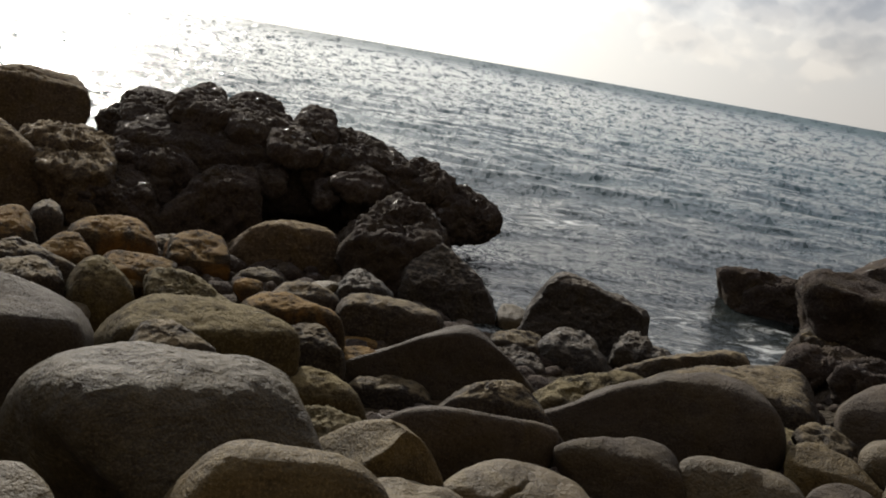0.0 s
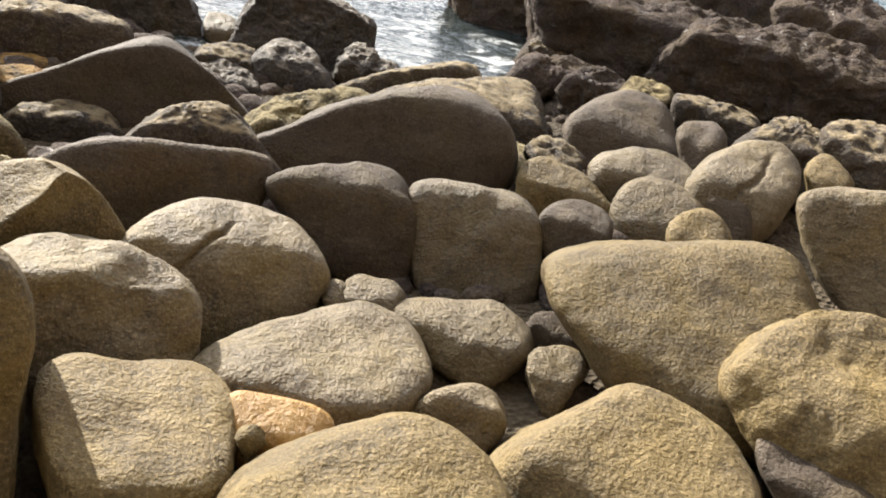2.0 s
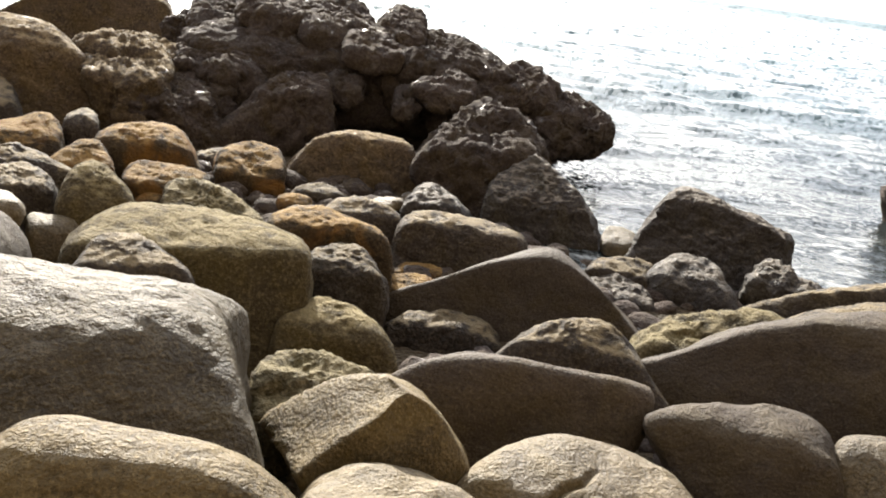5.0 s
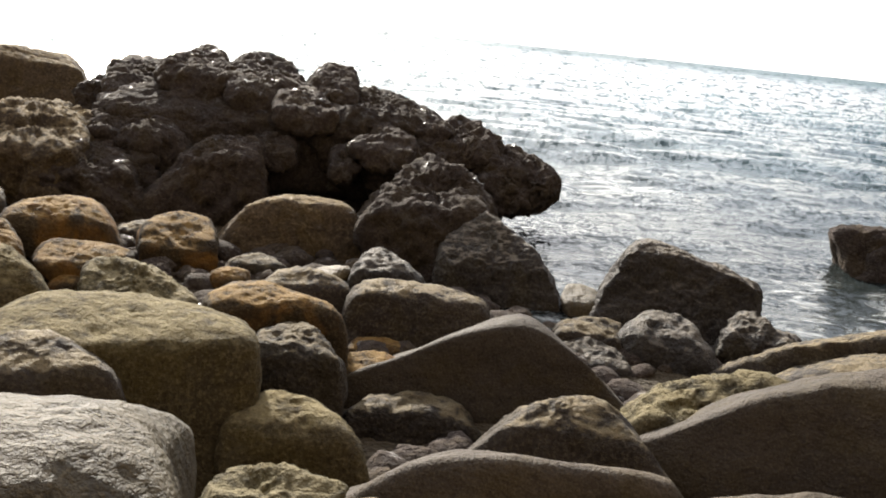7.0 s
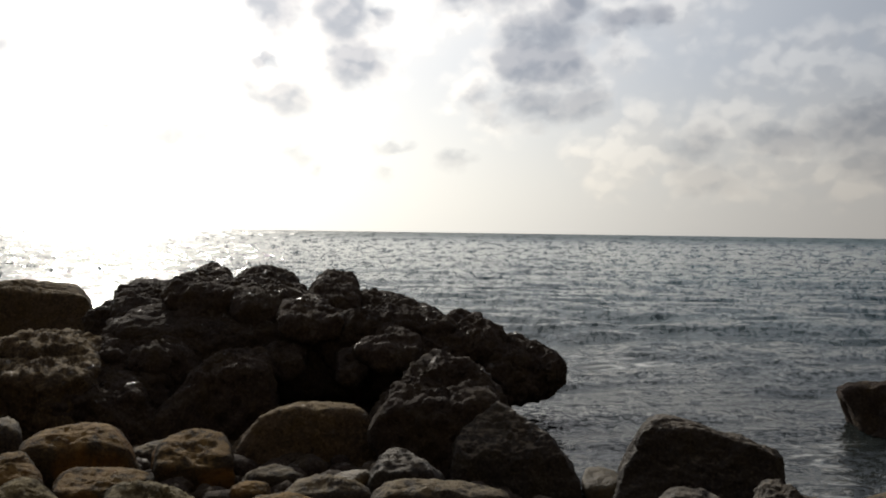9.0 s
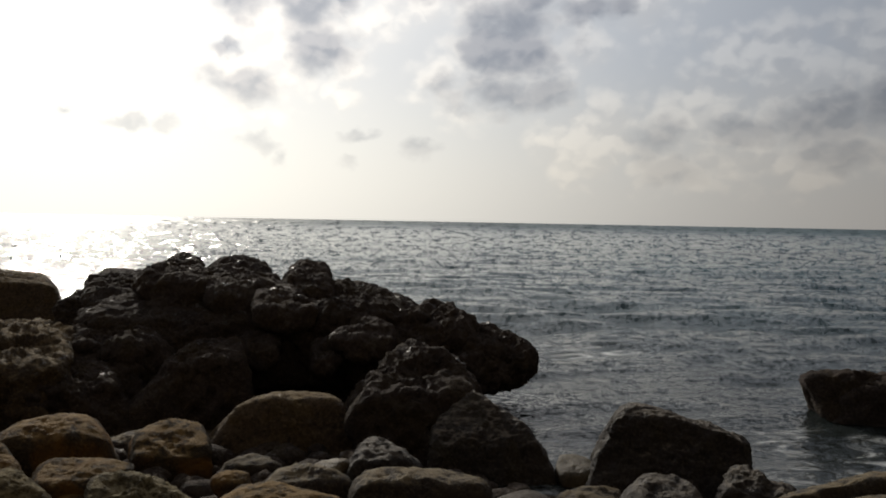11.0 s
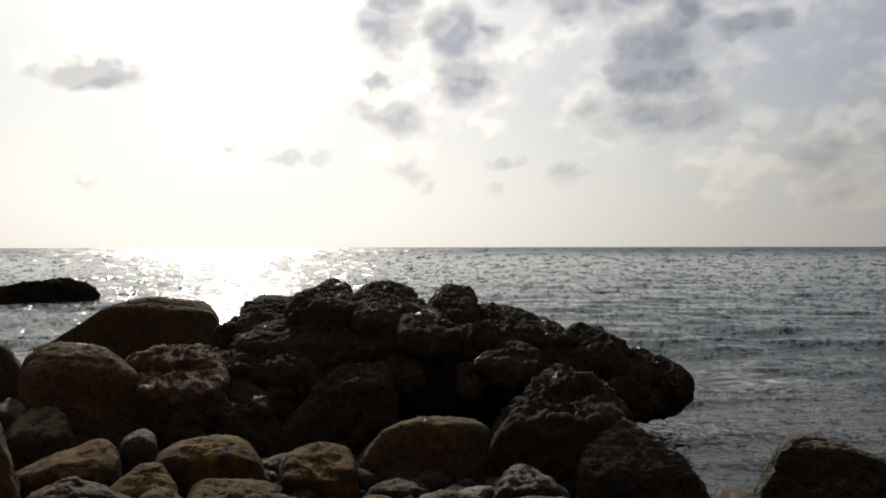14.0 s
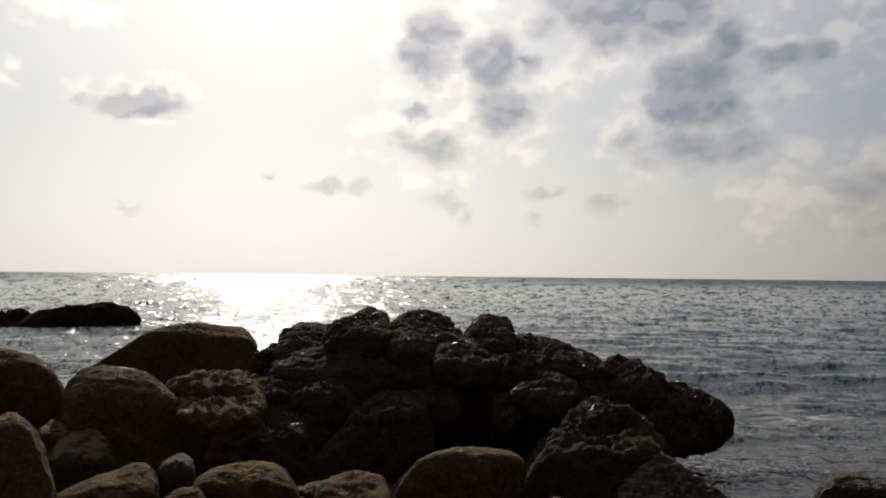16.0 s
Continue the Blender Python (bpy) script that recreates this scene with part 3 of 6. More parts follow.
stone((1.174, 1.346, 0.938), -36.4, ((-0.95, 0.10, 0.30, 0.380), (-0.76, 0.36, 0.53, 0.270), (-0.61, 0.48, 0.64, 0.233), (-0.50, 0.52, 0.69, 0.236), (-0.23, 0.59, 0.78, 0.270), (0.32, 0.54, 0.78, 0.358), (0.66, 0.41, 0.64, 0.380), (0.75, 0.34, 0.57, 0.391), (0.92, 0.13, 0.37, 0.445), (-0.83, -0.49, -0.27, 0.493), (0.00, -0.17, 0.98, 0.123), (0.00, -0.97, 0.24, 0.344), (0.00, 0.00, -1.00, 0.693), (-0.00, 0.95, 0.30, 0.425)), TAN, 'warm tan boulder with a sandy grained top', p=5, level=6, swell=(1.10, 1.0, 1.03))
stone((1.987, 1.168, 1.046), -55.0, ((-0.96, -0.26, -0.11, 0.480), (-0.84, 0.23, 0.49, 0.277), (-0.88, 0.20, 0.44, 0.287), (-0.73, 0.31, 0.60, 0.292), (-0.32, 0.46, 0.83, 0.312), (0.05, 0.49, 0.87, 0.312), (0.21, 0.47, 0.86, 0.326), (0.56, 0.37, 0.74, 0.382), (0.87, 0.16, 0.46, 0.434), (0.99, -0.17, 0.02, 0.466), (-0.65, -0.56, -0.51, 0.556), (0.00, -0.21, 0.98, 0.137), (0.00, -0.97, 0.24, 0.311), (0.00, 0.00, -1.00, 0.803), (-0.00, 0.95, 0.30, 0.429)), TAN, 'big hump-backed tan boulder', p=5, level=6, swell=(1.06, 1.0, 1.03))
stone((0.696, 1.994, 0.730), -16.8, ((-0.97, 0.05, 0.23, 0.354), (-0.15, 0.58, 0.80, 0.282), (-0.00, 0.59, 0.81, 0.271), (0.43, 0.52, 0.74, 0.298), (0.89, 0.22, 0.41, 0.330), (0.99, -0.05, 0.10, 0.329), (0.99, -0.17, -0.03, 0.339), (-0.93, -0.31, -0.22, 0.300), (-0.99, -0.15, -0.03, 0.316), (-0.00, -0.03, 1.00, 0.084), (0.00, -0.97, 0.24, 0.345), (0.00, 0.00, -1.00, 0.503), (0.00, 0.95, 0.30, 0.408)), TAN, 'flat-topped sandy boulder, sunlit above', p=6, level=6, swell=(1.06, 1.0, 1.00))
stone((0.039, 2.217, 1.137), -4.5, ((-0.98, -0.05, 0.20, 0.70), (-0.75, 0.22, 0.62, 0.49), (-0.19, 0.42, 0.89, 0.358), (0.03, 0.44, 0.90, 0.313), (0.15, 0.44, 0.89, 0.299), (0.38, 0.40, 0.83, 0.300), (0.59, 0.33, 0.73, 0.333), (0.90, 0.12, 0.41, 0.402), (0.99, -0.13, 0.03, 0.432), (0.98, -0.18, -0.06, 0.442), (0.97, -0.22, -0.11, 0.458), (-0.90, -0.10, 0.42, 0.49), (0.00, -0.22, 0.97, 0.260), (0.00, -0.94, 0.34, 0.158), (0.00, 0.00, -1.00, 0.949), (-0.00, 0.95, 0.30, 0.262)), TAN, 'large brown boulder with a rounded shaded flank', p=6, level=6, swell=(1.00, 1.0, 1.02))
stone((1.110, 1.901, 0.747), -24.0, ((-0.99, -0.11, -0.02, 0.182), (-0.71, 0.44, 0.55, 0.171), (0.03, 0.66, 0.75, 0.102), (0.15, 0.65, 0.74, 0.101), (0.75, 0.41, 0.52, 0.179), (0.98, -0.18, -0.08, 0.226), (-0.85, -0.40, -0.34, 0.167), (0.00, -0.34, 0.94, 0.043), (0.00, -0.97, 0.24, 0.100), (0.00, 0.00, -1.00, 0.502), (0.00, 0.95, 0.30, 0.128)), OCHRE, 'smooth ochre stone wedged between boulders', level=5, rough=0.2)
stone((1.005, 1.787, 0.812), -26.3, ((-0.94, 0.21, 0.28, 0.062), (-0.41, 0.58, 0.70, 0.059), (0.35, 0.60, 0.72, 0.054), (0.92, 0.24, 0.32, 0.063), (0.78, -0.42, -0.46, 0.068), (-0.87, -0.33, -0.35, 0.065), (0.00, -0.34, 0.94, 0.028), (0.00, -0.97, 0.24, 0.043), (0.00, 0.00, -1.00, 0.561), (0.00, 0.95, 0.30, 0.064)), TAN, 'small round tan cobble in a gap', level=4)
stone((1.974, 1.922, 0.618), -42.7, ((-0.89, 0.23, 0.39, 0.165), (-0.49, 0.49, 0.72, 0.115), (0.40, 0.51, 0.76, 0.143), (0.79, 0.33, 0.52, 0.138), (0.85, -0.35, -0.40, 0.166), (0.00, -0.24, 0.97, 0.104), (0.00, -0.97, 0.24, 0.094), (0.00, 0.00, -1.00, 0.367), (0.00, 0.95, 0.30, 0.141)), STONE, 'small wedge of pale grey stone', level=4)
stone((2.595, 2.151, 0.570), -47.6, ((-1.00, -0.06, -0.04, 0.124), (-0.68, 0.36, 0.64, 0.117), (-0.26, 0.48, 0.84, 0.114), (0.46, 0.44, 0.77, 0.134), (0.97, -0.16, -0.20, 0.141), (-0.72, -0.39, -0.58, 0.135), (0.00, -0.24, 0.97, 0.045), (-0.00, -0.97, 0.24, 0.125), (0.00, 0.00, -1.00, 0.225), (0.00, 0.95, 0.30, 0.170)), STONE, 'grey cobble wedged low between boulders', level=4)
stone((2.900, 2.123, 0.620), -51.1, ((-1.00, -0.05, -0.07, 0.051), (-0.67, 0.35, 0.65, 0.061), (0.18, 0.47, 0.86, 0.070), (0.95, 0.14, 0.28, 0.067), (-0.80, -0.31, -0.51, 0.068), (0.00, -0.34, 0.94, 0.029), (0.00, -0.97, 0.24, 0.059), (0.00, 0.00, -1.00, 0.226), (0.00, 0.95, 0.30, 0.083)), OCHRE, 'small ochre cobble on the beach', level=4)
stone((2.016, 2.869, 0.560), -33.0, ((-0.72, 0.33, 0.62, 0.138), (0.00, 0.49, 0.87, 0.107), (0.63, 0.37, 0.68, 0.119), (0.99, -0.09, -0.09, 0.150), (-0.89, -0.26, -0.38, 0.140), (0.00, -0.24, 0.97, 0.041), (0.00, -0.97, 0.24, 0.103), (0.00, 0.00, -1.00, 0.365), (0.00, 0.95, 0.30, 0.143)), STONE, 'small pale cobble among boulders', level=4)
stone((1.850, 2.944, 0.532), -30.2, ((-0.78, 0.31, 0.55, 0.072), (0.38, 0.46, 0.80, 0.064), (0.92, 0.19, 0.35, 0.059), (-0.84, -0.29, -0.46, 0.064), (0.00, -0.24, 0.97, 0.033), (0.00, -0.97, 0.24, 0.074), (0.00, 0.00, -1.00, 0.348), (0.00, 0.95, 0.30, 0.098)), STONE, 'small angular stone fragment in a gap', level=4)
stone((2.919, 2.519, 0.452), -46.9, ((-1.00, 0.00, 0.06, 0.144), (-0.38, 0.43, 0.82, 0.124), (0.59, 0.38, 0.71, 0.121), (0.90, 0.19, 0.38, 0.136), (-0.75, -0.35, -0.56, 0.135), (0.00, -0.24, 0.97, 0.089), (0.00, -0.97, 0.24, 0.099), (0.00, 0.00, -1.00, 0.104), (-0.00, 0.95, 0.30, 0.142)), DARK, 'dark stone low in a gap', level=4)
stone((0.581, 3.299, 0.828), -5.1, ((-0.63, 0.32, 0.71, 0.268), (-0.38, 0.40, 0.84, 0.226), (-0.25, 0.42, 0.87, 0.231), (0.52, 0.37, 0.77, 0.219), (0.67, 0.31, 0.68, 0.220), (0.87, 0.18, 0.47, 0.265), (0.99, -0.02, 0.15, 0.333), (-0.72, -0.41, -0.56, 0.313), (0.00, -0.42, 0.91, 0.177), (-0.00, -0.97, 0.24, 0.116), (0.00, 0.00, -1.00, 0.639), (0.00, 0.95, 0.30, 0.223), (-0.61, -0.30, 0.73, 0.108), (0.58, -0.78, 0.25, 0.115)), TAN, 'pyramid-shaped boulder with a bright sloping side', p=24, level=6)
stone((1.341, 4.142, 0.535), -14.4, ((-0.62, 0.28, 0.74, 0.409), (-0.26, 0.38, 0.89, 0.298), (-0.07, 0.40, 0.91, 0.257), (0.03, 0.40, 0.92, 0.270), (0.90, 0.08, 0.44, 0.609), (0.90, -0.28, -0.34, 0.482), (0.00, -0.14, 0.99, 0.304), (0.00, -0.97, 0.24, 0.167), (0.00, 0.00, -1.00, 0.420), (0.00, 0.95, 0.30, 0.152)), DARK, 'long low dark boulder with a thin lit edge', swell=(1.06, 1.0, 1.00))
stone((3.143, 4.733, 0.534), -31.6, ((-0.64, 0.20, 0.75, 0.517), (-0.43, 0.27, 0.86, 0.367), (-0.53, 0.25, 0.81, 0.390), (-0.13, 0.29, 0.95, 0.460), (0.27, 0.26, 0.93, 0.541), (0.80, 0.10, 0.59, 0.755), (0.97, -0.05, 0.23, 0.826), (0.85, -0.30, -0.43, 0.780), (-0.00, -0.21, 0.98, 0.447), (0.00, -0.97, 0.24, 0.292), (0.00, 0.00, -1.00, 0.328), (0.00, 0.95, 0.30, 0.456)), DARK, 'long whale-backed grey boulder with smooth flanks', level=6, swell=(1.07, 1.0, 1.10))
stone((4.242, 5.580, 0.504), -35.6, ((-0.63, 0.18, 0.76, 0.419), (-0.32, 0.25, 0.91, 0.256), (-0.25, 0.26, 0.93, 0.255), (0.71, 0.14, 0.69, 0.598), (0.97, -0.02, 0.25, 0.676), (-0.00, -0.14, 0.99, 0.232), (-0.00, -0.97, 0.24, 0.453), (0.00, 0.00, -1.00, 0.313), (0.00, 0.95, 0.30, 0.634)), CRUST, 'broad grey-brown flat slab near the waterline')
stone((4.214, 6.470, 0.311), -31.3, ((-0.52, 0.23, 0.83, 0.227), (-0.30, 0.26, 0.92, 0.198), (0.84, 0.08, 0.54, 0.666), (0.00, -0.24, 0.97, 0.351), (0.00, -0.97, 0.24, 0.211), (0.00, 0.00, -1.00, 0.198), (0.00, 0.95, 0.30, 0.315)), CRUST, 'thin dark slab of layered stone', p=12)
stone((2.663, 5.383, 0.409), -24.0, ((-0.90, 0.11, 0.41, 0.296), (-0.56, 0.27, 0.78, 0.185), (-0.25, 0.32, 0.91, 0.205), (0.13, 0.31, 0.94, 0.352), (0.00, -0.31, 0.95, 0.141), (0.00, -0.97, 0.24, 0.321), (0.00, 0.00, -1.00, 0.315), (0.00, 0.95, 0.30, 0.423)), LICHEN, 'weed-crusted stone crest beside a long boulder', rough=1.5)
stone((1.689, 4.850, 0.552), -16.3, ((-0.75, 0.22, 0.62, 0.202), (-0.41, 0.33, 0.85, 0.166), (0.15, 0.35, 0.92, 0.194), (0.74, 0.21, 0.64, 0.290), (0.00, -0.42, 0.91, 0.104), (0.00, -0.97, 0.24, 0.130), (0.00, 0.00, -1.00, 0.496), (0.00, 0.95, 0.30, 0.223)), CRUST, 'small speckled grey boulder behind a long one')
stone((1.473, 6.180, 0.195), -11.8, ((-0.80, 0.15, 0.59, 0.555), (-0.51, 0.27, 0.82, 0.331), (-0.54, 0.26, 0.80, 0.336), (-0.38, 0.29, 0.88, 0.390), (0.52, 0.23, 0.83, 0.624), (0.74, 0.16, 0.66, 0.672), (0.89, 0.06, 0.46, 0.791), (-0.92, -0.25, -0.29, 0.909), (0.00, -0.26, 0.97, 0.521), (0.00, -0.97, 0.24, 0.248), (0.00, 0.00, -1.00, 0.363), (0.00, 0.95, 0.30, 0.402)), DARK, 'tilted dark slab boulder with a lit upper edge', p=14, rough=0.7, swell=(1.25, 1.0, 1.00))
stone((0.390, 4.882, 0.520), -1.2, ((-0.63, 0.28, 0.73, 0.228), (-0.21, 0.36, 0.91, 0.201), (0.33, 0.35, 0.87, 0.184), (0.63, 0.28, 0.72, 0.215), (0.96, 0.06, 0.27, 0.312), (-0.98, -0.13, -0.16, 0.323), (0.00, -0.34, 0.94, 0.109), (0.00, -0.97, 0.24, 0.145), (0.00, 0.00, -1.00, 0.490), (0.00, 0.95, 0.30, 0.251)), GREEN, 'rounded boulder capped with green-brown weed', p=5)
stone((0.303, 3.906, 0.635), -0.2, ((-0.97, 0.07, 0.24, 0.226), (-0.36, 0.39, 0.85, 0.232), (0.14, 0.42, 0.90, 0.212), (0.31, 0.40, 0.86, 0.228), (0.79, -0.32, -0.52, 0.177), (-1.00, -0.08, -0.05, 0.218), (0.00, -0.34, 0.94, 0.083), (0.00, -0.97, 0.24, 0.219), (0.00, 0.00, -1.00, 0.518), (0.00, 0.95, 0.30, 0.245)), LICHEN, 'mottled yellow and grey stone crusted with lichen', rough=1.5)
stone((-0.400, 3.180, 1.120), 16.8, ((-0.94, -0.08, 0.33, 0.726), (-0.47, 0.25, 0.85, 0.500), (-0.10, 0.34, 0.93, 0.355), (0.06, 0.35, 0.93, 0.327), (0.23, 0.35, 0.91, 0.312), (0.14, 0.36, 0.92, 0.302), (0.52, 0.26, 0.81, 0.437), (0.91, 0.01, 0.42, 0.572), (0.98, -0.15, 0.10, 0.585), (0.97, -0.22, -0.04, 0.595), (-0.77, -0.44, -0.45, 0.638), (-0.00, -0.16, 0.99, 0.240), (0.00, -0.64, 0.77, 0.304), (0.00, 0.00, -1.00, 0.931), (0.00, 0.95, 0.30, 0.441)), WRINKLED, 'big pale granite boulder with a coarse glittering face', p=7, level=6, rough=1.9, swell=(1.03, 1.0, 1.04))
stone((-0.372, 5.139, 0.750), 9.4, ((-0.68, 0.15, 0.71, 0.539), (-0.22, 0.27, 0.94, 0.353), (0.01, 0.29, 0.96, 0.312), (0.26, 0.27, 0.93, 0.320), (0.41, 0.25, 0.88, 0.367), (0.98, -0.07, 0.16, 0.612), (0.95, -0.22, -0.24, 0.659), (-0.96, -0.21, -0.18, 0.709), (0.00, -0.09, 1.00, 0.211), (0.00, -0.97, 0.24, 0.336), (0.00, 0.00, -1.00, 0.713), (0.00, 0.95, 0.30, 0.501)), GREEN, 'broad flat-topped tan boulder with a worn rim', p=12)
stone((-0.640, 4.720, 0.800), 12.4, ((-0.86, 0.15, 0.49, 0.168), (-0.16, 0.31, 0.94, 0.191), (0.70, 0.22, 0.68, 0.155), (0.98, 0.04, 0.21, 0.199), (-0.86, -0.22, -0.46, 0.215), (-0.00, -0.24, 0.97, 0.121), (0.00, -0.97, 0.24, 0.160), (0.00, 0.00, -1.00, 0.764), (0.00, 0.95, 0.30, 0.233)), CRUST, 'small dark pointed stone leaning on a slab', p=12, rough=0.7, swell=(1.5, 1.0, 1.1))
stone((-1.544, 4.272, 0.973), 11.9, ((-0.66, 0.19, 0.72, 0.463), (-0.29, 0.27, 0.92, 0.405), (0.33, 0.27, 0.90, 0.375), (0.55, 0.24, 0.80, 0.370), (0.95, 0.04, 0.32, 0.474), (0.87, -0.24, -0.42, 0.464), (0.54, -0.37, -0.76, 0.437), (-0.95, -0.19, -0.25, 0.545), (0.00, -0.24, 0.97, 0.273), (0.00, -0.97, 0.24, 0.314), (0.00, 0.00, -1.00, 0.836), (0.00, 0.95, 0.30, 0.500)), DARK, 'large grey boulder with rough shaded flank')
stone((0.432, 5.921, 0.421), -0.3, ((-0.75, 0.19, 0.63, 0.286), (-0.26, 0.30, 0.92, 0.278), (0.36, 0.29, 0.89, 0.234), (0.79, 0.18, 0.59, 0.235), (1.00, -0.05, 0.01, 0.289), (-0.64, -0.32, -0.70, 0.302), (-0.98, -0.10, -0.15, 0.235), (0.00, -0.24, 0.97, 0.182), (0.00, -0.97, 0.24, 0.201), (0.00, 0.00, -1.00, 0.398), (-0.00, 0.95, 0.30, 0.285)), CRUST, 'rounded brown-grey boulder in a gap')
stone((0.870, 6.252, 0.271), -4.6, ((-0.82, 0.18, 0.54, 0.158), (-0.16, 0.33, 0.93, 0.118), (0.29, 0.32, 0.90, 0.151), (0.76, -0.25, -0.60, 0.135), (-0.66, -0.29, -0.70, 0.173), (-0.00, -0.24, 0.97, 0.067), (0.00, -0.97, 0.24, 0.129), (0.00, 0.00, -1.00, 0.241), (0.00, 0.95, 0.30, 0.188)), RUST, 'small rust-stained stone between boulders', level=4)
stone((0.310, 6.345, 0.550), 0.9, ((-0.62, 0.19, 0.76, 0.344), (-0.10, 0.27, 0.96, 0.247), (0.22, 0.27, 0.94, 0.231), (0.58, 0.21, 0.79, 0.279), (1.00, -0.05, 0.08, 0.449), (-0.82, -0.22, -0.52, 0.328), (0.00, -0.24, 0.97, 0.171), (-0.00, -0.97, 0.24, 0.175), (0.00, 0.00, -1.00, 0.532), (0.00, 0.95, 0.30, 0.291)), RUST, 'brown boulder with rust-tinted top')
stone((1.323, 7.280, 0.300), -7.7, ((-0.95, 0.03, 0.32, 0.502), (-0.40, 0.23, 0.88, 0.355), (-0.04, 0.27, 0.96, 0.264), (0.24, 0.25, 0.94, 0.305), (0.93, 0.03, 0.36, 0.611), (0.88, -0.21, -0.43, 0.522), (-0.95, -0.16, -0.28, 0.551), (-0.00, -0.17, 0.98, 0.211), (0.00, -0.97, 0.24, 0.190), (0.00, 0.00, -1.00, 0.271), (0.00, 0.95, 0.30, 0.329)), CRUST, 'dark boulder with a flat sunlit top')
stone((1.168, 8.031, 0.375), -5.8, ((-0.88, 0.10, 0.46, 0.238), (-0.62, 0.18, 0.76, 0.246), (0.41, 0.22, 0.88, 0.220), (0.66, 0.17, 0.73, 0.235), (0.84, -0.18, -0.51, 0.309), (-0.86, -0.17, -0.48, 0.316), (0.00, -0.24, 0.97, 0.160), (0.00, -0.97, 0.24, 0.244), (0.00, 0.00, -1.00, 0.349), (0.00, 0.95, 0.30, 0.348)), BARNACLE, 'small peaked dark stone below the outcrop')
stone((0.549, 7.672, 0.361), -1.2, ((-0.70, 0.17, 0.70, 0.252), (-0.11, 0.26, 0.96, 0.160), (0.29, 0.25, 0.92, 0.164), (0.92, 0.07, 0.38, 0.305), (0.00, -0.24, 0.97, 0.105), (0.00, -0.97, 0.24, 0.145), (0.00, 0.00, -1.00, 0.335), (0.00, 0.95, 0.30, 0.224)), CRUST, 'low rounded dark stone on the beach', level=4)
stone((0.770, 7.995, 0.380), -2.8, ((-0.53, 0.21, 0.82, 0.114), (0.00, 0.26, 0.97, 0.090), (0.93, 0.08, 0.36, 0.129), (0.60, -0.22, -0.77, 0.070), (-0.00, -0.24, 0.97, 0.048), (0.00, -0.97, 0.24, 0.103), (0.00, 0.00, -1.00, 0.354), (-0.00, 0.95, 0.30, 0.133)), STONE, 'small pale stone glinting in the sun', level=4)
stone((2.358, 8.812, 0.215), -13.2, ((-0.99, -0.04, 0.11, 0.578), (-0.69, 0.12, 0.71, 0.586), (-0.13, 0.19, 0.97, 0.62), (0.55, 0.16, 0.82, 0.41), (0.73, 0.13, 0.67, 0.425), (0.93, 0.04, 0.36, 0.518), (0.94, -0.15, -0.29, 0.687), (-0.92, -0.16, -0.35, 0.620), (-0.00, -0.57, 0.82, 0.299), (0.00, -0.97, 0.24, 0.294), (0.00, 0.00, -1.00, 0.536), (0.00, 0.95, 0.30, 0.531)), BARNACLE, 'tall dark jagged boulder with a wet crusted top', p=18, rough=1.3, level=6)
stone((3.872, 8.092, 0.337), -24.5, ((-0.97, -0.01, 0.25, 0.670), (-0.82, 0.08, 0.57, 0.601), (-0.25, 0.19, 0.95, 0.501), (0.29, 0.20, 0.94, 0.363), (0.27, 0.20, 0.94, 0.361), (0.92, 0.03, 0.40, 0.640), (1.00, -0.09, -0.03, 0.682), (0.00, -0.24, 0.97, 0.388), (0.00, -0.97, 0.24, 0.227), (0.00, 0.00, -1.00, 0.531), (0.00, 0.95, 0.30, 0.429)), BARNACLE, "big dark wet boulder at the water's edge", p=18, rough=1.3, level=6)
stone((3.064, 8.467, 0.115), -18.4, ((-0.97, 0.05, 0.26, 0.180), (-0.04, 0.25, 0.97, 0.185), (0.69, 0.18, 0.71, 0.179), (0.94, -0.11, -0.33, 0.188), (-0.91, -0.13, -0.40, 0.174), (0.00, -0.24, 0.97, 0.084), (0.00, -0.97, 0.24, 0.197), (0.00, 0.00, -1.00, 0.368), (0.00, 0.95, 0.30, 0.267)), STONE, 'wet pale stone at the waterline', level=4)
stone((2.882, 7.683, 0.097), -19.0, ((-0.88, 0.12, 0.46, 0.235), (-0.29, 0.27, 0.92, 0.116), (-0.03, 0.28, 0.96, 0.130), (0.98, 0.03, 0.20, 0.273), (0.00, -0.24, 0.97, 0.085), (0.00, -0.97, 0.24, 0.114), (0.00, 0.00, -1.00, 0.164), (0.00, 0.95, 0.30, 0.179)), CRUST, 'low dark stone near the water', level=4)
stone((2.670, 6.918, 0.119), -19.4, ((-0.87, 0.12, 0.48, 0.286), (-0.10, 0.30, 0.95, 0.202), (0.50, 0.26, 0.82, 0.179), (0.92, 0.09, 0.37, 0.234), (-0.79, -0.23, -0.57, 0.217), (-0.00, -0.24, 0.97, 0.105), (0.00, -0.97, 0.24, 0.196), (0.00, 0.00, -1.00, 0.231), (0.00, 0.95, 0.30, 0.283)), BARNACLE, 'dark rounded boulder with a speckled top')
stone((3.267, 7.065, 0.211), -23.5, ((-0.81, 0.14, 0.57, 0.318), (-0.44, 0.23, 0.87, 0.324), (0.27, 0.25, 0.93, 0.315), (0.69, 0.18, 0.70, 0.307), (0.96, 0.03, 0.27, 0.402), (-0.73, -0.25, -0.64, 0.381), (-0.89, -0.18, -0.42, 0.375), (-0.00, -0.34, 0.94, 0.184), (-0.00, -0.97, 0.24, 0.264), (0.00, 0.00, -1.00, 0.336), (0.00, 0.95, 0.30, 0.408)), BARNACLE, 'domed grey-brown boulder near the water', p=5)
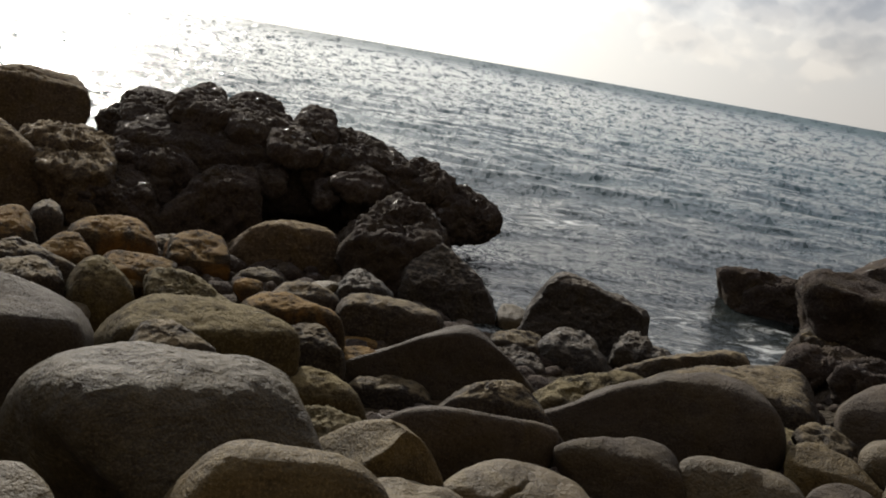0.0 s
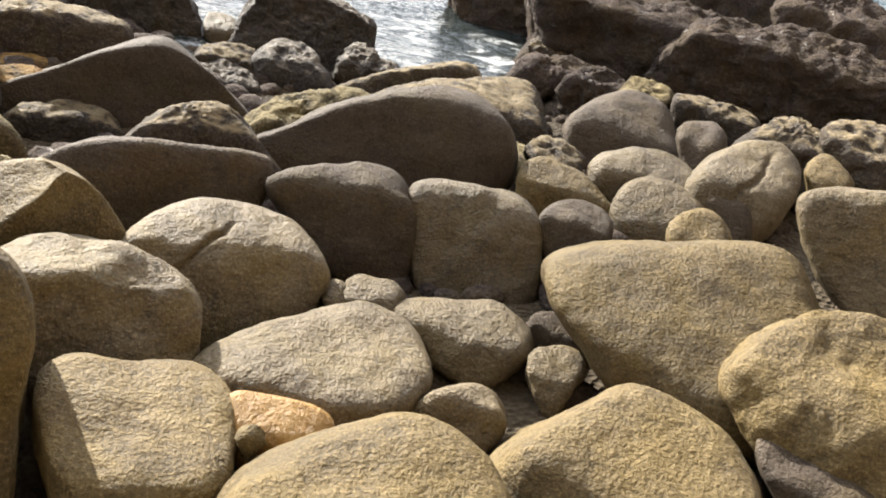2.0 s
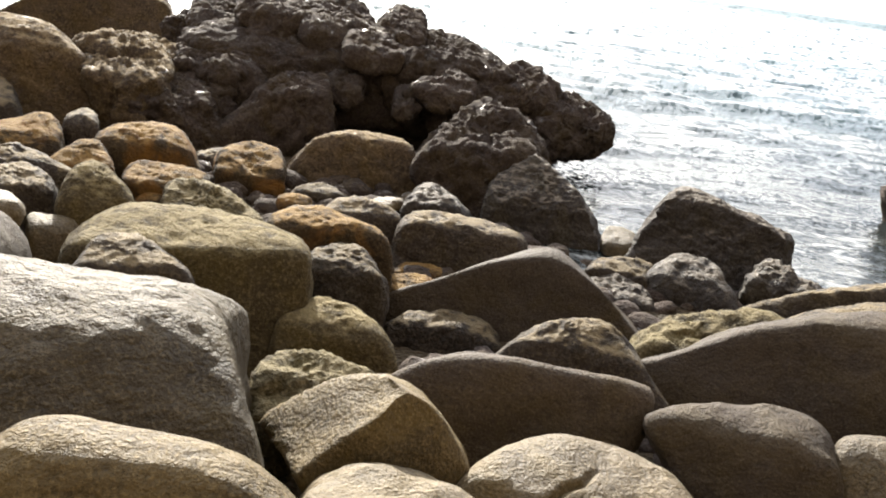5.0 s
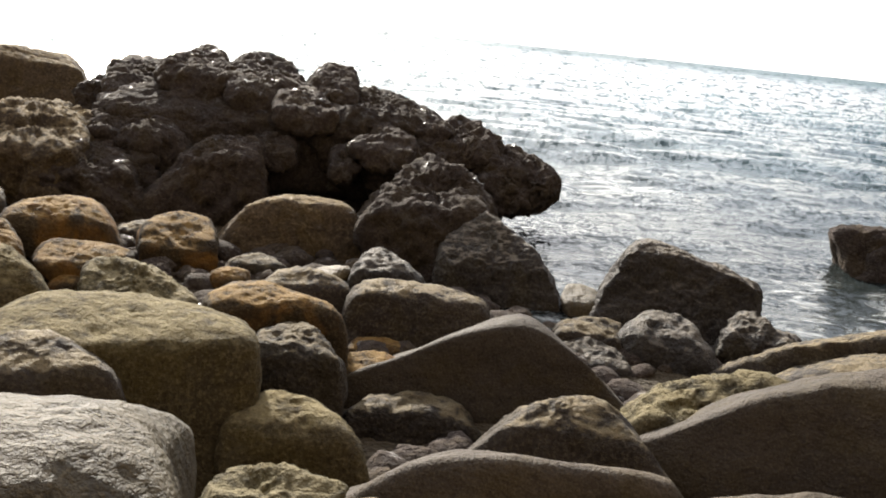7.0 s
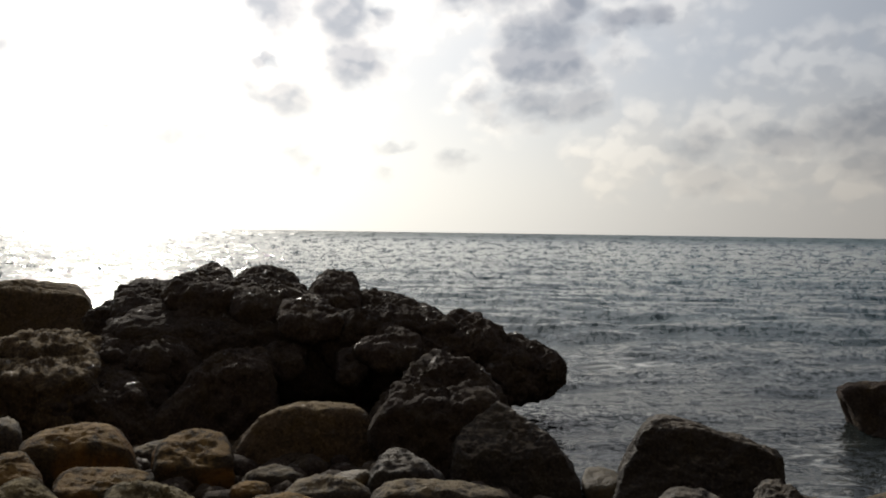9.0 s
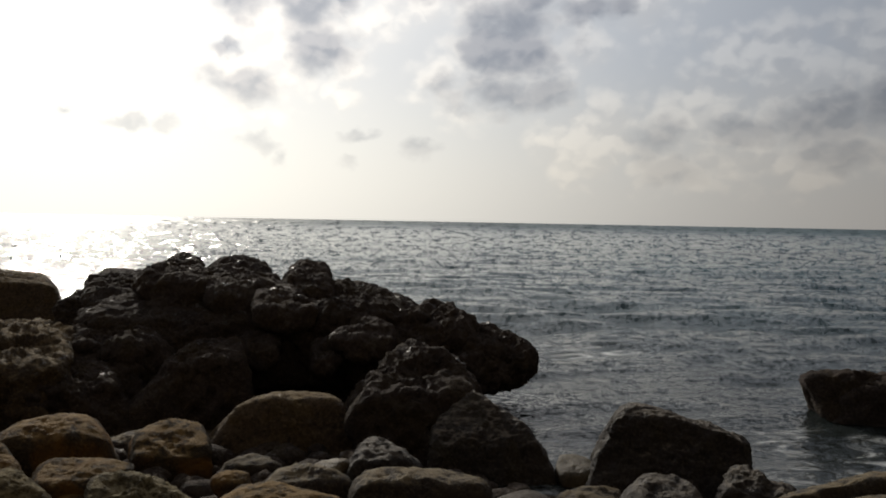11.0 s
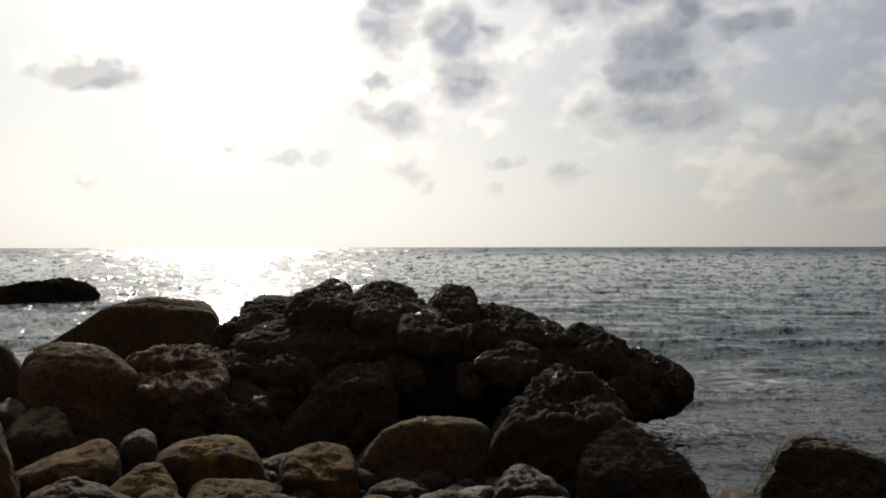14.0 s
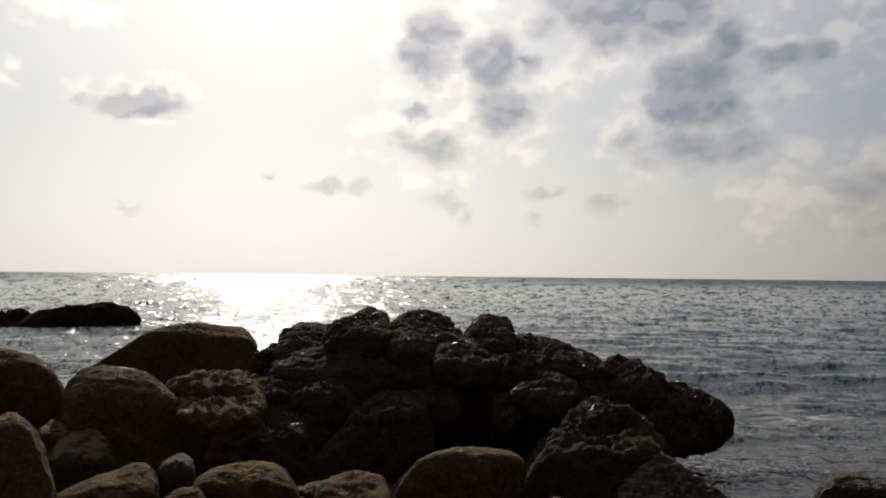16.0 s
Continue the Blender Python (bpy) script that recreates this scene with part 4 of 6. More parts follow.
stone((4.031, 7.064, 0.291), -28.9, ((-0.97, 0.04, 0.25, 0.241), (-0.50, 0.21, 0.84, 0.225), (0.29, 0.25, 0.92, 0.175), (0.34, 0.24, 0.91, 0.181), (0.87, -0.17, -0.47, 0.262), (-0.58, -0.26, -0.77, 0.306), (0.00, -0.24, 0.97, 0.114), (0.00, -0.97, 0.24, 0.205), (0.00, 0.00, -1.00, 0.262), (0.00, 0.95, 0.30, 0.311)), BARNACLE, "knobbly brown stone on the water's edge", rough=1.8)
stone((5.007, 4.578, 0.801), -46.2, ((-0.85, 0.10, 0.52, 0.322), (-0.59, 0.18, 0.79, 0.286), (-0.11, 0.22, 0.97, 0.324), (0.62, 0.16, 0.76, 0.393), (0.93, 0.04, 0.37, 0.467), (-0.88, -0.18, -0.44, 0.472), (-0.00, -0.34, 0.94, 0.152), (0.00, -0.97, 0.24, 0.329), (0.00, 0.00, -1.00, 0.412), (0.00, 0.95, 0.30, 0.498)), DARK, 'rounded boulder with a half-shaded face', p=5)
stone((4.037, 4.142, 0.726), -42.8, ((-0.81, 0.16, 0.56, 0.176), (-0.13, 0.30, 0.95, 0.135), (0.31, 0.28, 0.91, 0.145), (0.97, -0.11, -0.22, 0.211), (-0.74, -0.24, -0.62, 0.177), (0.00, -0.24, 0.97, 0.063), (0.00, -0.97, 0.24, 0.158), (0.00, 0.00, -1.00, 0.369), (0.00, 0.95, 0.30, 0.218)), CRUST, 'weedy green-brown stone near the shore', level=4, rough=1.6)
stone((4.350, 3.650, 0.832), -48.4, ((-0.97, 0.03, 0.25, 0.306), (-0.55, 0.23, 0.80, 0.194), (-0.25, 0.27, 0.93, 0.188), (0.25, 0.26, 0.93, 0.280), (0.96, 0.03, 0.29, 0.402), (-0.67, -0.28, -0.69, 0.348), (0.00, -0.26, 0.97, 0.120), (0.00, -0.97, 0.24, 0.247), (0.00, 0.00, -1.00, 0.356), (0.00, 0.95, 0.30, 0.358)), STONE, 'flat weedy boulder among the beach stones', p=5)
stone((3.805, 3.775, 0.672), -43.6, ((-0.99, -0.10, -0.14, 0.258), (-0.63, 0.23, 0.74, 0.232), (0.06, 0.32, 0.94, 0.158), (0.30, 0.31, 0.90, 0.162), (0.67, 0.22, 0.71, 0.245), (0.00, -0.34, 0.94, 0.086), (0.00, -0.97, 0.24, 0.144), (0.00, 0.00, -1.00, 0.306), (0.00, 0.95, 0.30, 0.217)), TAN, 'smooth grey stone with a lit cap')
stone((3.330, 3.043, 0.813), -45.6, ((-0.93, 0.10, 0.35, 0.184), (-0.55, 0.29, 0.78, 0.149), (-0.03, 0.35, 0.94, 0.151), (0.61, 0.27, 0.75, 0.179), (1.00, -0.03, 0.03, 0.220), (-0.83, -0.25, -0.50, 0.220), (0.00, -0.24, 0.97, 0.078), (0.00, -0.97, 0.24, 0.136), (0.00, 0.00, -1.00, 0.418), (0.00, 0.95, 0.30, 0.200)), DARK, 'dark smooth rounded cobble', level=6)
stone((4.213, 3.282, 0.747), -50.3, ((-0.99, 0.01, 0.16, 0.299), (-0.72, 0.20, 0.67, 0.276), (-0.22, 0.29, 0.93, 0.259), (0.24, 0.29, 0.93, 0.273), (0.66, 0.21, 0.72, 0.337), (0.85, -0.22, -0.49, 0.294), (-0.83, -0.23, -0.50, 0.335), (-0.00, -0.50, 0.87, 0.111), (-0.00, -0.97, 0.24, 0.230), (0.00, 0.00, -1.00, 0.245), (0.00, 0.95, 0.30, 0.316)), STONE, 'very smooth sea-worn pale boulder', p=4, rough=0.5)
stone((4.590, 3.035, 0.897), -54.7, ((-0.80, 0.16, 0.57, 0.132), (0.14, 0.29, 0.95, 0.126), (0.92, 0.10, 0.39, 0.127), (-0.78, -0.21, -0.59, 0.134), (0.00, -0.24, 0.97, 0.079), (0.00, -0.97, 0.24, 0.121), (0.00, 0.00, -1.00, 0.285), (-0.00, 0.95, 0.30, 0.170)), DARK, 'small dark round stone among boulders', level=4)
stone((4.832, 3.160, 1.039), -55.1, ((-1.00, -0.07, -0.03, 0.368), (-0.77, 0.14, 0.63, 0.259), (-0.48, 0.20, 0.85, 0.266), (0.42, 0.20, 0.88, 0.347), (0.83, 0.10, 0.54, 0.344), (0.97, -0.11, -0.20, 0.339), (0.00, -0.34, 0.94, 0.159), (0.00, -0.97, 0.24, 0.319), (0.00, 0.00, -1.00, 0.417), (-0.00, 0.95, 0.30, 0.473)), STONE, 'smooth boulder with a cleft across its top', p=5, crack=((0.066, -0.287, 0.285), (0.97, -0.069, -0.234), 0.035))
stone((5.775, 3.560, 1.110), -56.9, ((-0.84, 0.09, 0.54, 0.235), (-0.11, 0.20, 0.97, 0.201), (0.42, 0.18, 0.89, 0.209), (1.00, -0.04, -0.02, 0.237), (0.00, -0.24, 0.97, 0.099), (0.00, -0.97, 0.24, 0.257), (0.00, 0.00, -1.00, 0.406), (0.00, 0.95, 0.30, 0.350)), CRUST, 'rough weedy boulder below the ledge', rough=1.6)
stone((5.436, 2.997, 1.119), -59.5, ((-0.92, 0.07, 0.38, 0.160), (0.31, 0.22, 0.93, 0.120), (0.55, 0.19, 0.81, 0.115), (0.98, -0.07, -0.17, 0.167), (-0.82, -0.16, -0.54, 0.156), (-0.00, -0.50, 0.87, 0.059), (0.00, -0.97, 0.24, 0.130), (0.00, 0.00, -1.00, 0.365), (0.00, 0.95, 0.30, 0.197)), TAN, 'small angular tan stone on boulders', level=4)
stone((5.056, 3.814, 1.017), -51.5, ((-0.86, 0.10, 0.49, 0.170), (-0.05, 0.23, 0.97, 0.158), (0.75, 0.15, 0.64, 0.138), (1.00, -0.04, -0.05, 0.176), (-0.82, -0.17, -0.54, 0.179), (0.00, -0.24, 0.97, 0.070), (0.00, -0.97, 0.24, 0.175), (0.00, 0.00, -1.00, 0.491), (0.00, 0.95, 0.30, 0.239)), DARK, 'small knobbly grey stone', level=4, rough=1.5)
stone((5.885, 4.432, 0.945), -51.7, ((-0.99, -0.02, 0.10, 0.373), (-0.16, 0.21, 0.97, 0.165), (0.14, 0.21, 0.97, 0.184), (0.53, 0.16, 0.84, 0.268), (0.85, -0.16, -0.50, 0.307), (-0.77, -0.18, -0.61, 0.326), (0.00, -0.24, 0.97, 0.114), (0.00, -0.97, 0.24, 0.154), (0.00, 0.00, -1.00, 0.424), (0.00, 0.95, 0.30, 0.262)), CRUST, 'dark boulder at the foot of the ledge')
stone((6.084, 3.163, 1.223), -61.0, ((-0.97, -0.00, 0.23, 0.367), (-0.34, 0.17, 0.92, 0.215), (-0.11, 0.18, 0.98, 0.228), (0.90, 0.03, 0.43, 0.438), (-0.68, -0.19, -0.71, 0.281), (0.00, -0.24, 0.97, 0.150), (-0.00, -0.97, 0.24, 0.318), (0.00, 0.00, -1.00, 0.335), (0.00, 0.95, 0.30, 0.431)), CRUST, 'broad weedy boulder below the dark ledge', rough=1.4)
stone((5.880, 5.885, 0.624), -43.9, ((-0.82, 0.11, 0.56, 0.253), (0.05, 0.22, 0.98, 0.224), (0.53, 0.17, 0.83, 0.264), (0.92, -0.12, -0.37, 0.272), (-0.80, -0.18, -0.57, 0.345), (0.00, -0.24, 0.97, 0.155), (-0.00, -0.97, 0.24, 0.189), (0.00, 0.00, -1.00, 0.424), (0.00, 0.95, 0.30, 0.292)), CRAG, 'dark broken rock below the ledge', rough=1.8)
stone((5.626, 5.016, 0.885), -47.1, ((-0.96, 0.04, 0.29, 0.204), (-0.11, 0.21, 0.97, 0.190), (0.45, 0.18, 0.88, 0.221), (0.96, -0.09, -0.26, 0.210), (0.00, -0.24, 0.97, 0.084), (0.00, -0.97, 0.24, 0.262), (0.00, 0.00, -1.00, 0.523), (0.00, 0.95, 0.30, 0.353)), GREEN, 'crusted broken rock below the ledge', rough=1.8)
stone((5.914, 6.622, 0.526), -40.8, ((-0.81, 0.11, 0.58, 0.246), (-0.19, 0.21, 0.96, 0.186), (0.17, 0.21, 0.96, 0.246), (0.73, -0.18, -0.65, 0.195), (0.00, -0.24, 0.97, 0.130), (0.00, -0.97, 0.24, 0.220), (0.00, 0.00, -1.00, 0.427), (0.00, 0.95, 0.30, 0.333)), CRAG, 'wet broken rock at the waterline', rough=2)
stone((6.597, 7.662, 0.493), -39.9, ((-0.68, 0.14, 0.72, 0.144), (-0.11, 0.20, 0.97, 0.129), (0.76, 0.12, 0.63, 0.216), (-0.92, -0.10, -0.37, 0.205), (0.00, -0.24, 0.97, 0.074), (0.00, -0.97, 0.24, 0.166), (0.00, 0.00, -1.00, 0.690), (0.00, 0.95, 0.30, 0.238)), CRUST, 'foam-washed pinkish rock at the waterline', rough=2)
stone((2.925, 1.089, 0.789), -66.1, ((-0.66, 0.33, 0.67, 0.261), (-0.04, 0.48, 0.88, 0.174), (0.26, 0.46, 0.85, 0.168), (0.95, 0.09, 0.29, 0.300), (-0.89, -0.27, -0.38, 0.152), (-0.61, -0.44, -0.66, 0.117), (0.00, -0.24, 0.97, 0.085), (0.00, -0.97, 0.24, 0.144), (0.00, 0.00, -1.00, 0.340), (-0.00, 0.95, 0.30, 0.213)), DARK, 'brown-grey stone filling a gap', level=6)
stone((2.86, 1.64, 0.80), -57.2, ((-0.73, 0.32, 0.61, 0.065), (-0.11, 0.46, 0.88, 0.074), (0.98, 0.08, 0.20, 0.096), (-0.50, -0.44, -0.74, 0.094), (-0.00, -0.24, 0.97, 0.032), (0.00, -0.97, 0.24, 0.065), (0.00, 0.00, -1.00, 0.456), (0.00, 0.95, 0.30, 0.097)), STONE, 'small flat grey stone in a gap', level=4)
stone((-1.088, 2.253, 1.092), 11.4, ((-0.51, 0.39, 0.76, 0.198), (-0.07, 0.46, 0.88, 0.182), (0.59, 0.37, 0.72, 0.177), (0.89, 0.19, 0.42, 0.173), (0.90, -0.26, -0.34, 0.217), (-0.98, -0.15, -0.15, 0.215), (0.00, -0.42, 0.91, 0.070), (0.00, -0.97, 0.24, 0.149), (0.00, 0.00, -1.00, 0.828), (0.00, 0.95, 0.30, 0.222)), STONE, 'pale boulder with a sunlit crown', level=6)
stone((-1.755, 5.963, 0.652), 21.5, ((-0.57, 0.22, 0.79, 0.114), (0.59, 0.22, 0.78, 0.136), (0.87, 0.13, 0.48, 0.127), (0.88, -0.16, -0.45, 0.134), (-0.98, -0.08, -0.17, 0.172), (0.00, -0.24, 0.97, 0.094), (0.00, -0.97, 0.24, 0.131), (0.00, 0.00, -1.00, 0.615), (0.00, 0.95, 0.30, 0.191)), STONE, 'rounded grey stone among boulders', level=4)
stone((-1.464, 6.083, 0.528), 18.4, ((-0.49, 0.25, 0.84, 0.154), (0.15, 0.30, 0.94, 0.096), (0.74, 0.19, 0.65, 0.150), (0.82, -0.20, -0.54, 0.140), (-0.97, -0.10, -0.22, 0.157), (0.00, -0.24, 0.97, 0.060), (0.00, -0.97, 0.24, 0.124), (0.00, 0.00, -1.00, 0.491), (0.00, 0.95, 0.30, 0.167)), STONE, 'flat pale stone among boulders', level=4)
stone((-1.279, 6.393, 0.697), 15.9, ((-0.89, 0.10, 0.45, 0.221), (-0.57, 0.20, 0.80, 0.236), (0.24, 0.24, 0.94, 0.241), (0.76, 0.15, 0.63, 0.207), (0.93, 0.07, 0.36, 0.226), (0.66, -0.25, -0.71, 0.286), (-0.96, -0.12, -0.26, 0.281), (-0.00, -0.50, 0.87, 0.106), (0.00, -0.97, 0.24, 0.173), (0.00, 0.00, -1.00, 0.710), (0.00, 0.95, 0.30, 0.297)), GREEN, 'domed green-brown boulder on the beach', p=5)
stone((-1.751, 7.791, 0.548), 16.4, ((-0.61, 0.17, 0.77, 0.177), (-0.16, 0.22, 0.96, 0.181), (0.75, 0.14, 0.64, 0.182), (0.98, 0.02, 0.19, 0.195), (0.00, -0.34, 0.94, 0.081), (-0.00, -0.97, 0.24, 0.212), (0.00, 0.00, -1.00, 0.531), (0.00, 0.95, 0.30, 0.290)), RUST, 'orange-stained sloping stone on the beach')
stone((-1.459, 8.452, 0.561), 13.1, ((-0.62, 0.14, 0.77, 0.332), (-0.22, 0.19, 0.96, 0.257), (0.08, 0.20, 0.98, 0.272), (0.73, 0.11, 0.67, 0.388), (0.99, -0.03, 0.10, 0.496), (-0.89, -0.15, -0.43, 0.395), (-0.00, -0.24, 0.97, 0.162), (0.00, -0.97, 0.24, 0.269), (0.00, 0.00, -1.00, 0.572), (0.00, 0.95, 0.30, 0.408)), RUST, 'rounded boulder with a yellowish top', p=5)
stone((-0.622, 9.145, 0.298), 6.7, ((-0.95, 0.04, 0.31, 0.305), (-0.40, 0.19, 0.89, 0.262), (0.11, 0.21, 0.97, 0.291), (0.86, 0.08, 0.51, 0.392), (1.00, -0.03, 0.04, 0.396), (-0.99, -0.06, -0.11, 0.336), (0.00, -0.34, 0.94, 0.121), (0.00, -0.97, 0.24, 0.289), (0.00, 0.00, -1.00, 0.269), (0.00, 0.95, 0.30, 0.427)), RUST, 'orange-brown lichen-stained boulder below the outcrop')
stone((-1.140, 7.722, 0.437), 12.0, ((-0.81, 0.12, 0.57, 0.294), (0.10, 0.24, 0.97, 0.191), (0.25, 0.23, 0.94, 0.196), (0.72, -0.21, -0.66, 0.243), (-0.73, -0.21, -0.66, 0.214), (0.00, -0.21, 0.98, 0.121), (0.00, -0.97, 0.24, 0.247), (0.00, 0.00, -1.00, 0.414), (0.00, 0.95, 0.30, 0.331)), RUST, 'flat orange-brown stone among boulders')
stone((-0.622, 6.990, 0.467), 8.9, ((-0.94, 0.05, 0.33, 0.366), (-0.25, 0.24, 0.94, 0.297), (0.38, 0.24, 0.89, 0.223), (0.54, 0.22, 0.82, 0.219), (0.73, 0.16, 0.66, 0.268), (0.60, -0.28, -0.75, 0.325), (-0.81, -0.21, -0.55, 0.274), (0.00, -0.42, 0.91, 0.116), (0.00, -0.97, 0.24, 0.273), (0.00, 0.00, -1.00, 0.445), (0.00, 0.95, 0.30, 0.369)), LICHEN, 'mottled black and yellow boulder', rough=1.3)
stone((-1.139, 7.495, 0.388), 12.4, ((-0.78, 0.16, 0.60, 0.095), (-0.22, 0.26, 0.94, 0.088), (0.87, 0.12, 0.47, 0.118), (0.66, -0.22, -0.72, 0.084), (0.00, -0.24, 0.97, 0.043), (0.00, -0.97, 0.24, 0.132), (0.00, 0.00, -1.00, 0.363), (0.00, 0.95, 0.30, 0.174)), RUST, 'small rusty stone between boulders', level=4)
stone((-1.832, 6.500, 0.638), 20.4, ((-0.34, 0.23, 0.91, 0.228), (0.45, 0.21, 0.86, 0.218), (0.85, 0.11, 0.51, 0.237), (0.97, -0.10, -0.21, 0.278), (-1.00, -0.03, 0.03, 0.285), (0.00, -0.24, 0.97, 0.151), (0.00, -0.97, 0.24, 0.212), (0.00, 0.00, -1.00, 0.611), (0.00, 0.95, 0.30, 0.313)), CRUST, 'dark rounded boulder among many others')
stone((-2.096, 7.109, 0.630), 20.7, ((-0.38, 0.21, 0.90, 0.176), (-0.09, 0.23, 0.97, 0.166), (0.51, 0.19, 0.84, 0.191), (-0.97, -0.09, -0.21, 0.245), (0.00, -0.24, 0.97, 0.113), (0.00, -0.97, 0.24, 0.163), (0.00, 0.00, -1.00, 0.616), (0.00, 0.95, 0.30, 0.242)), CRUST, 'low dark boulder behind another one')
stone((-2.617, 8.711, 0.426), 20.2, ((-0.44, 0.18, 0.88, 0.292), (-0.37, 0.18, 0.91, 0.288), (-0.01, 0.20, 0.98, 0.321), (0.94, 0.03, 0.34, 0.429), (1.00, -0.05, -0.02, 0.402), (-0.92, -0.14, -0.37, 0.515), (0.00, -0.34, 0.94, 0.177), (0.00, -0.97, 0.24, 0.318), (0.00, 0.00, -1.00, 0.424), (-0.00, 0.95, 0.30, 0.451)), RUST, 'brown rust-streaked boulder by the outcrop', p=5)
stone((-2.250, 9.301, 0.507), 16.7, ((-0.98, 0.03, 0.20, 0.152), (-0.55, 0.16, 0.82, 0.175), (0.33, 0.18, 0.93, 0.202), (0.96, 0.04, 0.28, 0.169), (0.98, -0.05, -0.17, 0.174), (-0.98, -0.06, -0.21, 0.185), (0.00, -0.24, 0.97, 0.124), (-0.00, -0.97, 0.24, 0.215), (0.00, 0.00, -1.00, 0.488), (0.00, 0.95, 0.30, 0.287)), CRUST, 'small dark upright stone by the outcrop', level=4)
stone((0.396, 9.846, 0.288), 0.0, ((-0.86, 0.06, 0.51, 0.530), (-0.60, 0.14, 0.79, 0.447), (-0.09, 0.19, 0.98, 0.372), (0.37, 0.16, 0.92, 0.563), (0.97, -0.02, 0.23, 0.738), (-0.93, -0.15, -0.34, 0.727), (0.00, -0.24, 0.97, 0.354), (0.00, -0.97, 0.24, 0.215), (0.00, 0.00, -1.00, 0.381), (0.00, 0.95, 0.30, 0.399)), WEED_CRAG, 'dark block with a weedy flat top')
stone((-0.040, 7.776, 0.373), 3.5, ((-0.53, 0.22, 0.82, 0.112), (0.18, 0.26, 0.95, 0.084), (0.99, 0.03, 0.16, 0.153), (-0.89, -0.14, -0.44, 0.128), (-0.00, -0.24, 0.97, 0.046), (0.00, -0.97, 0.24, 0.105), (0.00, 0.00, -1.00, 0.347), (0.00, 0.95, 0.30, 0.149)), RUST, 'small reddish stone between boulders', level=4)
stone((1.087, 5.778, 0.071), -10.8, ((-0.97, 0.05, 0.25, 0.382), (-0.57, 0.31, 0.76, 0.291), (-0.03, 0.39, 0.92, 0.256), (0.66, 0.27, 0.70, 0.359), (0.98, -0.01, 0.17, 0.459), (0.00, -0.26, 0.97, 0.201), (0.00, -0.97, 0.24, 0.156), (0.00, 0.00, -1.00, 0.247), (0.00, 0.95, 0.30, 0.270)), CRUST, 'low dark boulder in a gap on the beach')
stone((1.059, 6.962, 0.110), -8.4, ((-0.74, 0.21, 0.64, 0.187), (-0.16, 0.33, 0.93, 0.122), (0.36, 0.31, 0.88, 0.150), (0.99, 0.01, 0.15, 0.274), (-0.81, -0.24, -0.53, 0.245), (0.00, -0.24, 0.97, 0.076), (0.00, -0.97, 0.24, 0.115), (0.00, 0.00, -1.00, 0.124), (0.00, 0.95, 0.30, 0.186)), RUST, 'small brown stone between larger boulders', level=4)
stone((-0.936, 9.725, 0.154), 7.3, ((-0.75, 0.14, 0.65, 0.256), (-0.18, 0.22, 0.96, 0.186), (0.44, 0.20, 0.87, 0.228), (0.99, -0.00, 0.14, 0.362), (-0.86, -0.16, -0.48, 0.330), (0.00, -0.24, 0.97, 0.142), (0.00, -0.97, 0.24, 0.161), (0.00, 0.00, -1.00, 0.194), (0.00, 0.95, 0.30, 0.267)), CRUST, 'dark stone at the foot of the outcrop')
stone((0.115, 8.807, 0.147), 0.5, ((-0.83, 0.13, 0.55, 0.221), (-0.21, 0.25, 0.94, 0.160), (0.49, 0.22, 0.84, 0.195), (0.98, 0.02, 0.20, 0.303), (-0.83, -0.19, -0.52, 0.280), (0.00, -0.24, 0.97, 0.118), (0.00, -0.97, 0.24, 0.145), (0.00, 0.00, -1.00, 0.143), (0.00, 0.95, 0.30, 0.231)), CRUST, 'small dark stone at the foot of the outcrop', level=4)
stone((2.652, 7.189, 0.161), -21.9, ((-0.88, 0.12, 0.46, 0.228), (-0.32, 0.28, 0.90, 0.166), (0.35, 0.27, 0.89, 0.204), (0.97, 0.04, 0.24, 0.314), (-0.76, -0.25, -0.60, 0.298), (0.00, -0.24, 0.97, 0.136), (0.00, -0.97, 0.24, 0.139), (0.00, 0.00, -1.00, 0.156), (0.00, 0.95, 0.30, 0.227)), CRUST, 'dark wet stone close to the waterline')
stone((-4.020, 16.304, 0.958), 14.6, ((-0.49, 0.04, 0.87, 0.634), (-0.23, 0.06, 0.97, 0.522), (0.02, 0.06, 1.00, 0.563), (0.71, 0.01, 0.70, 0.960), (0.99, -0.06, 0.08, 1.085), (0.81, -0.11, -0.57, 1.002), (-0.72, -0.14, -0.68, 1.281), (0.00, -0.34, 0.94, 0.452), (0.00, -0.97, 0.24, 0.390), (0.00, 0.00, -1.00, 2.099), (0.00, 0.95, 0.30, 0.650)), WEED_CRAG, 'big dark wedge of layered rock on the point', p=20, swell=(1.09, 1.0, 1.0))
stone((-3.363, 11.117, 0.766), 18.8, ((-0.86, 0.02, 0.50, 0.681), (-0.12, 0.09, 0.99, 0.617), (0.31, 0.10, 0.95, 0.529), (0.58, 0.08, 0.81, 0.528), (0.76, 0.05, 0.65, 0.580), (0.99, -0.08, -0.07, 0.803), (-0.78, -0.15, -0.60, 0.712), (-0.99, -0.07, -0.07, 0.710), (-0.00, -0.42, 0.91, 0.381), (0.00, -0.97, 0.24, 0.385), (0.00, 0.00, -1.00, 0.758), (0.00, 0.95, 0.30, 0.665)), WEED_CRAG, 'large dark rounded boulder on the point', rough=1.3)
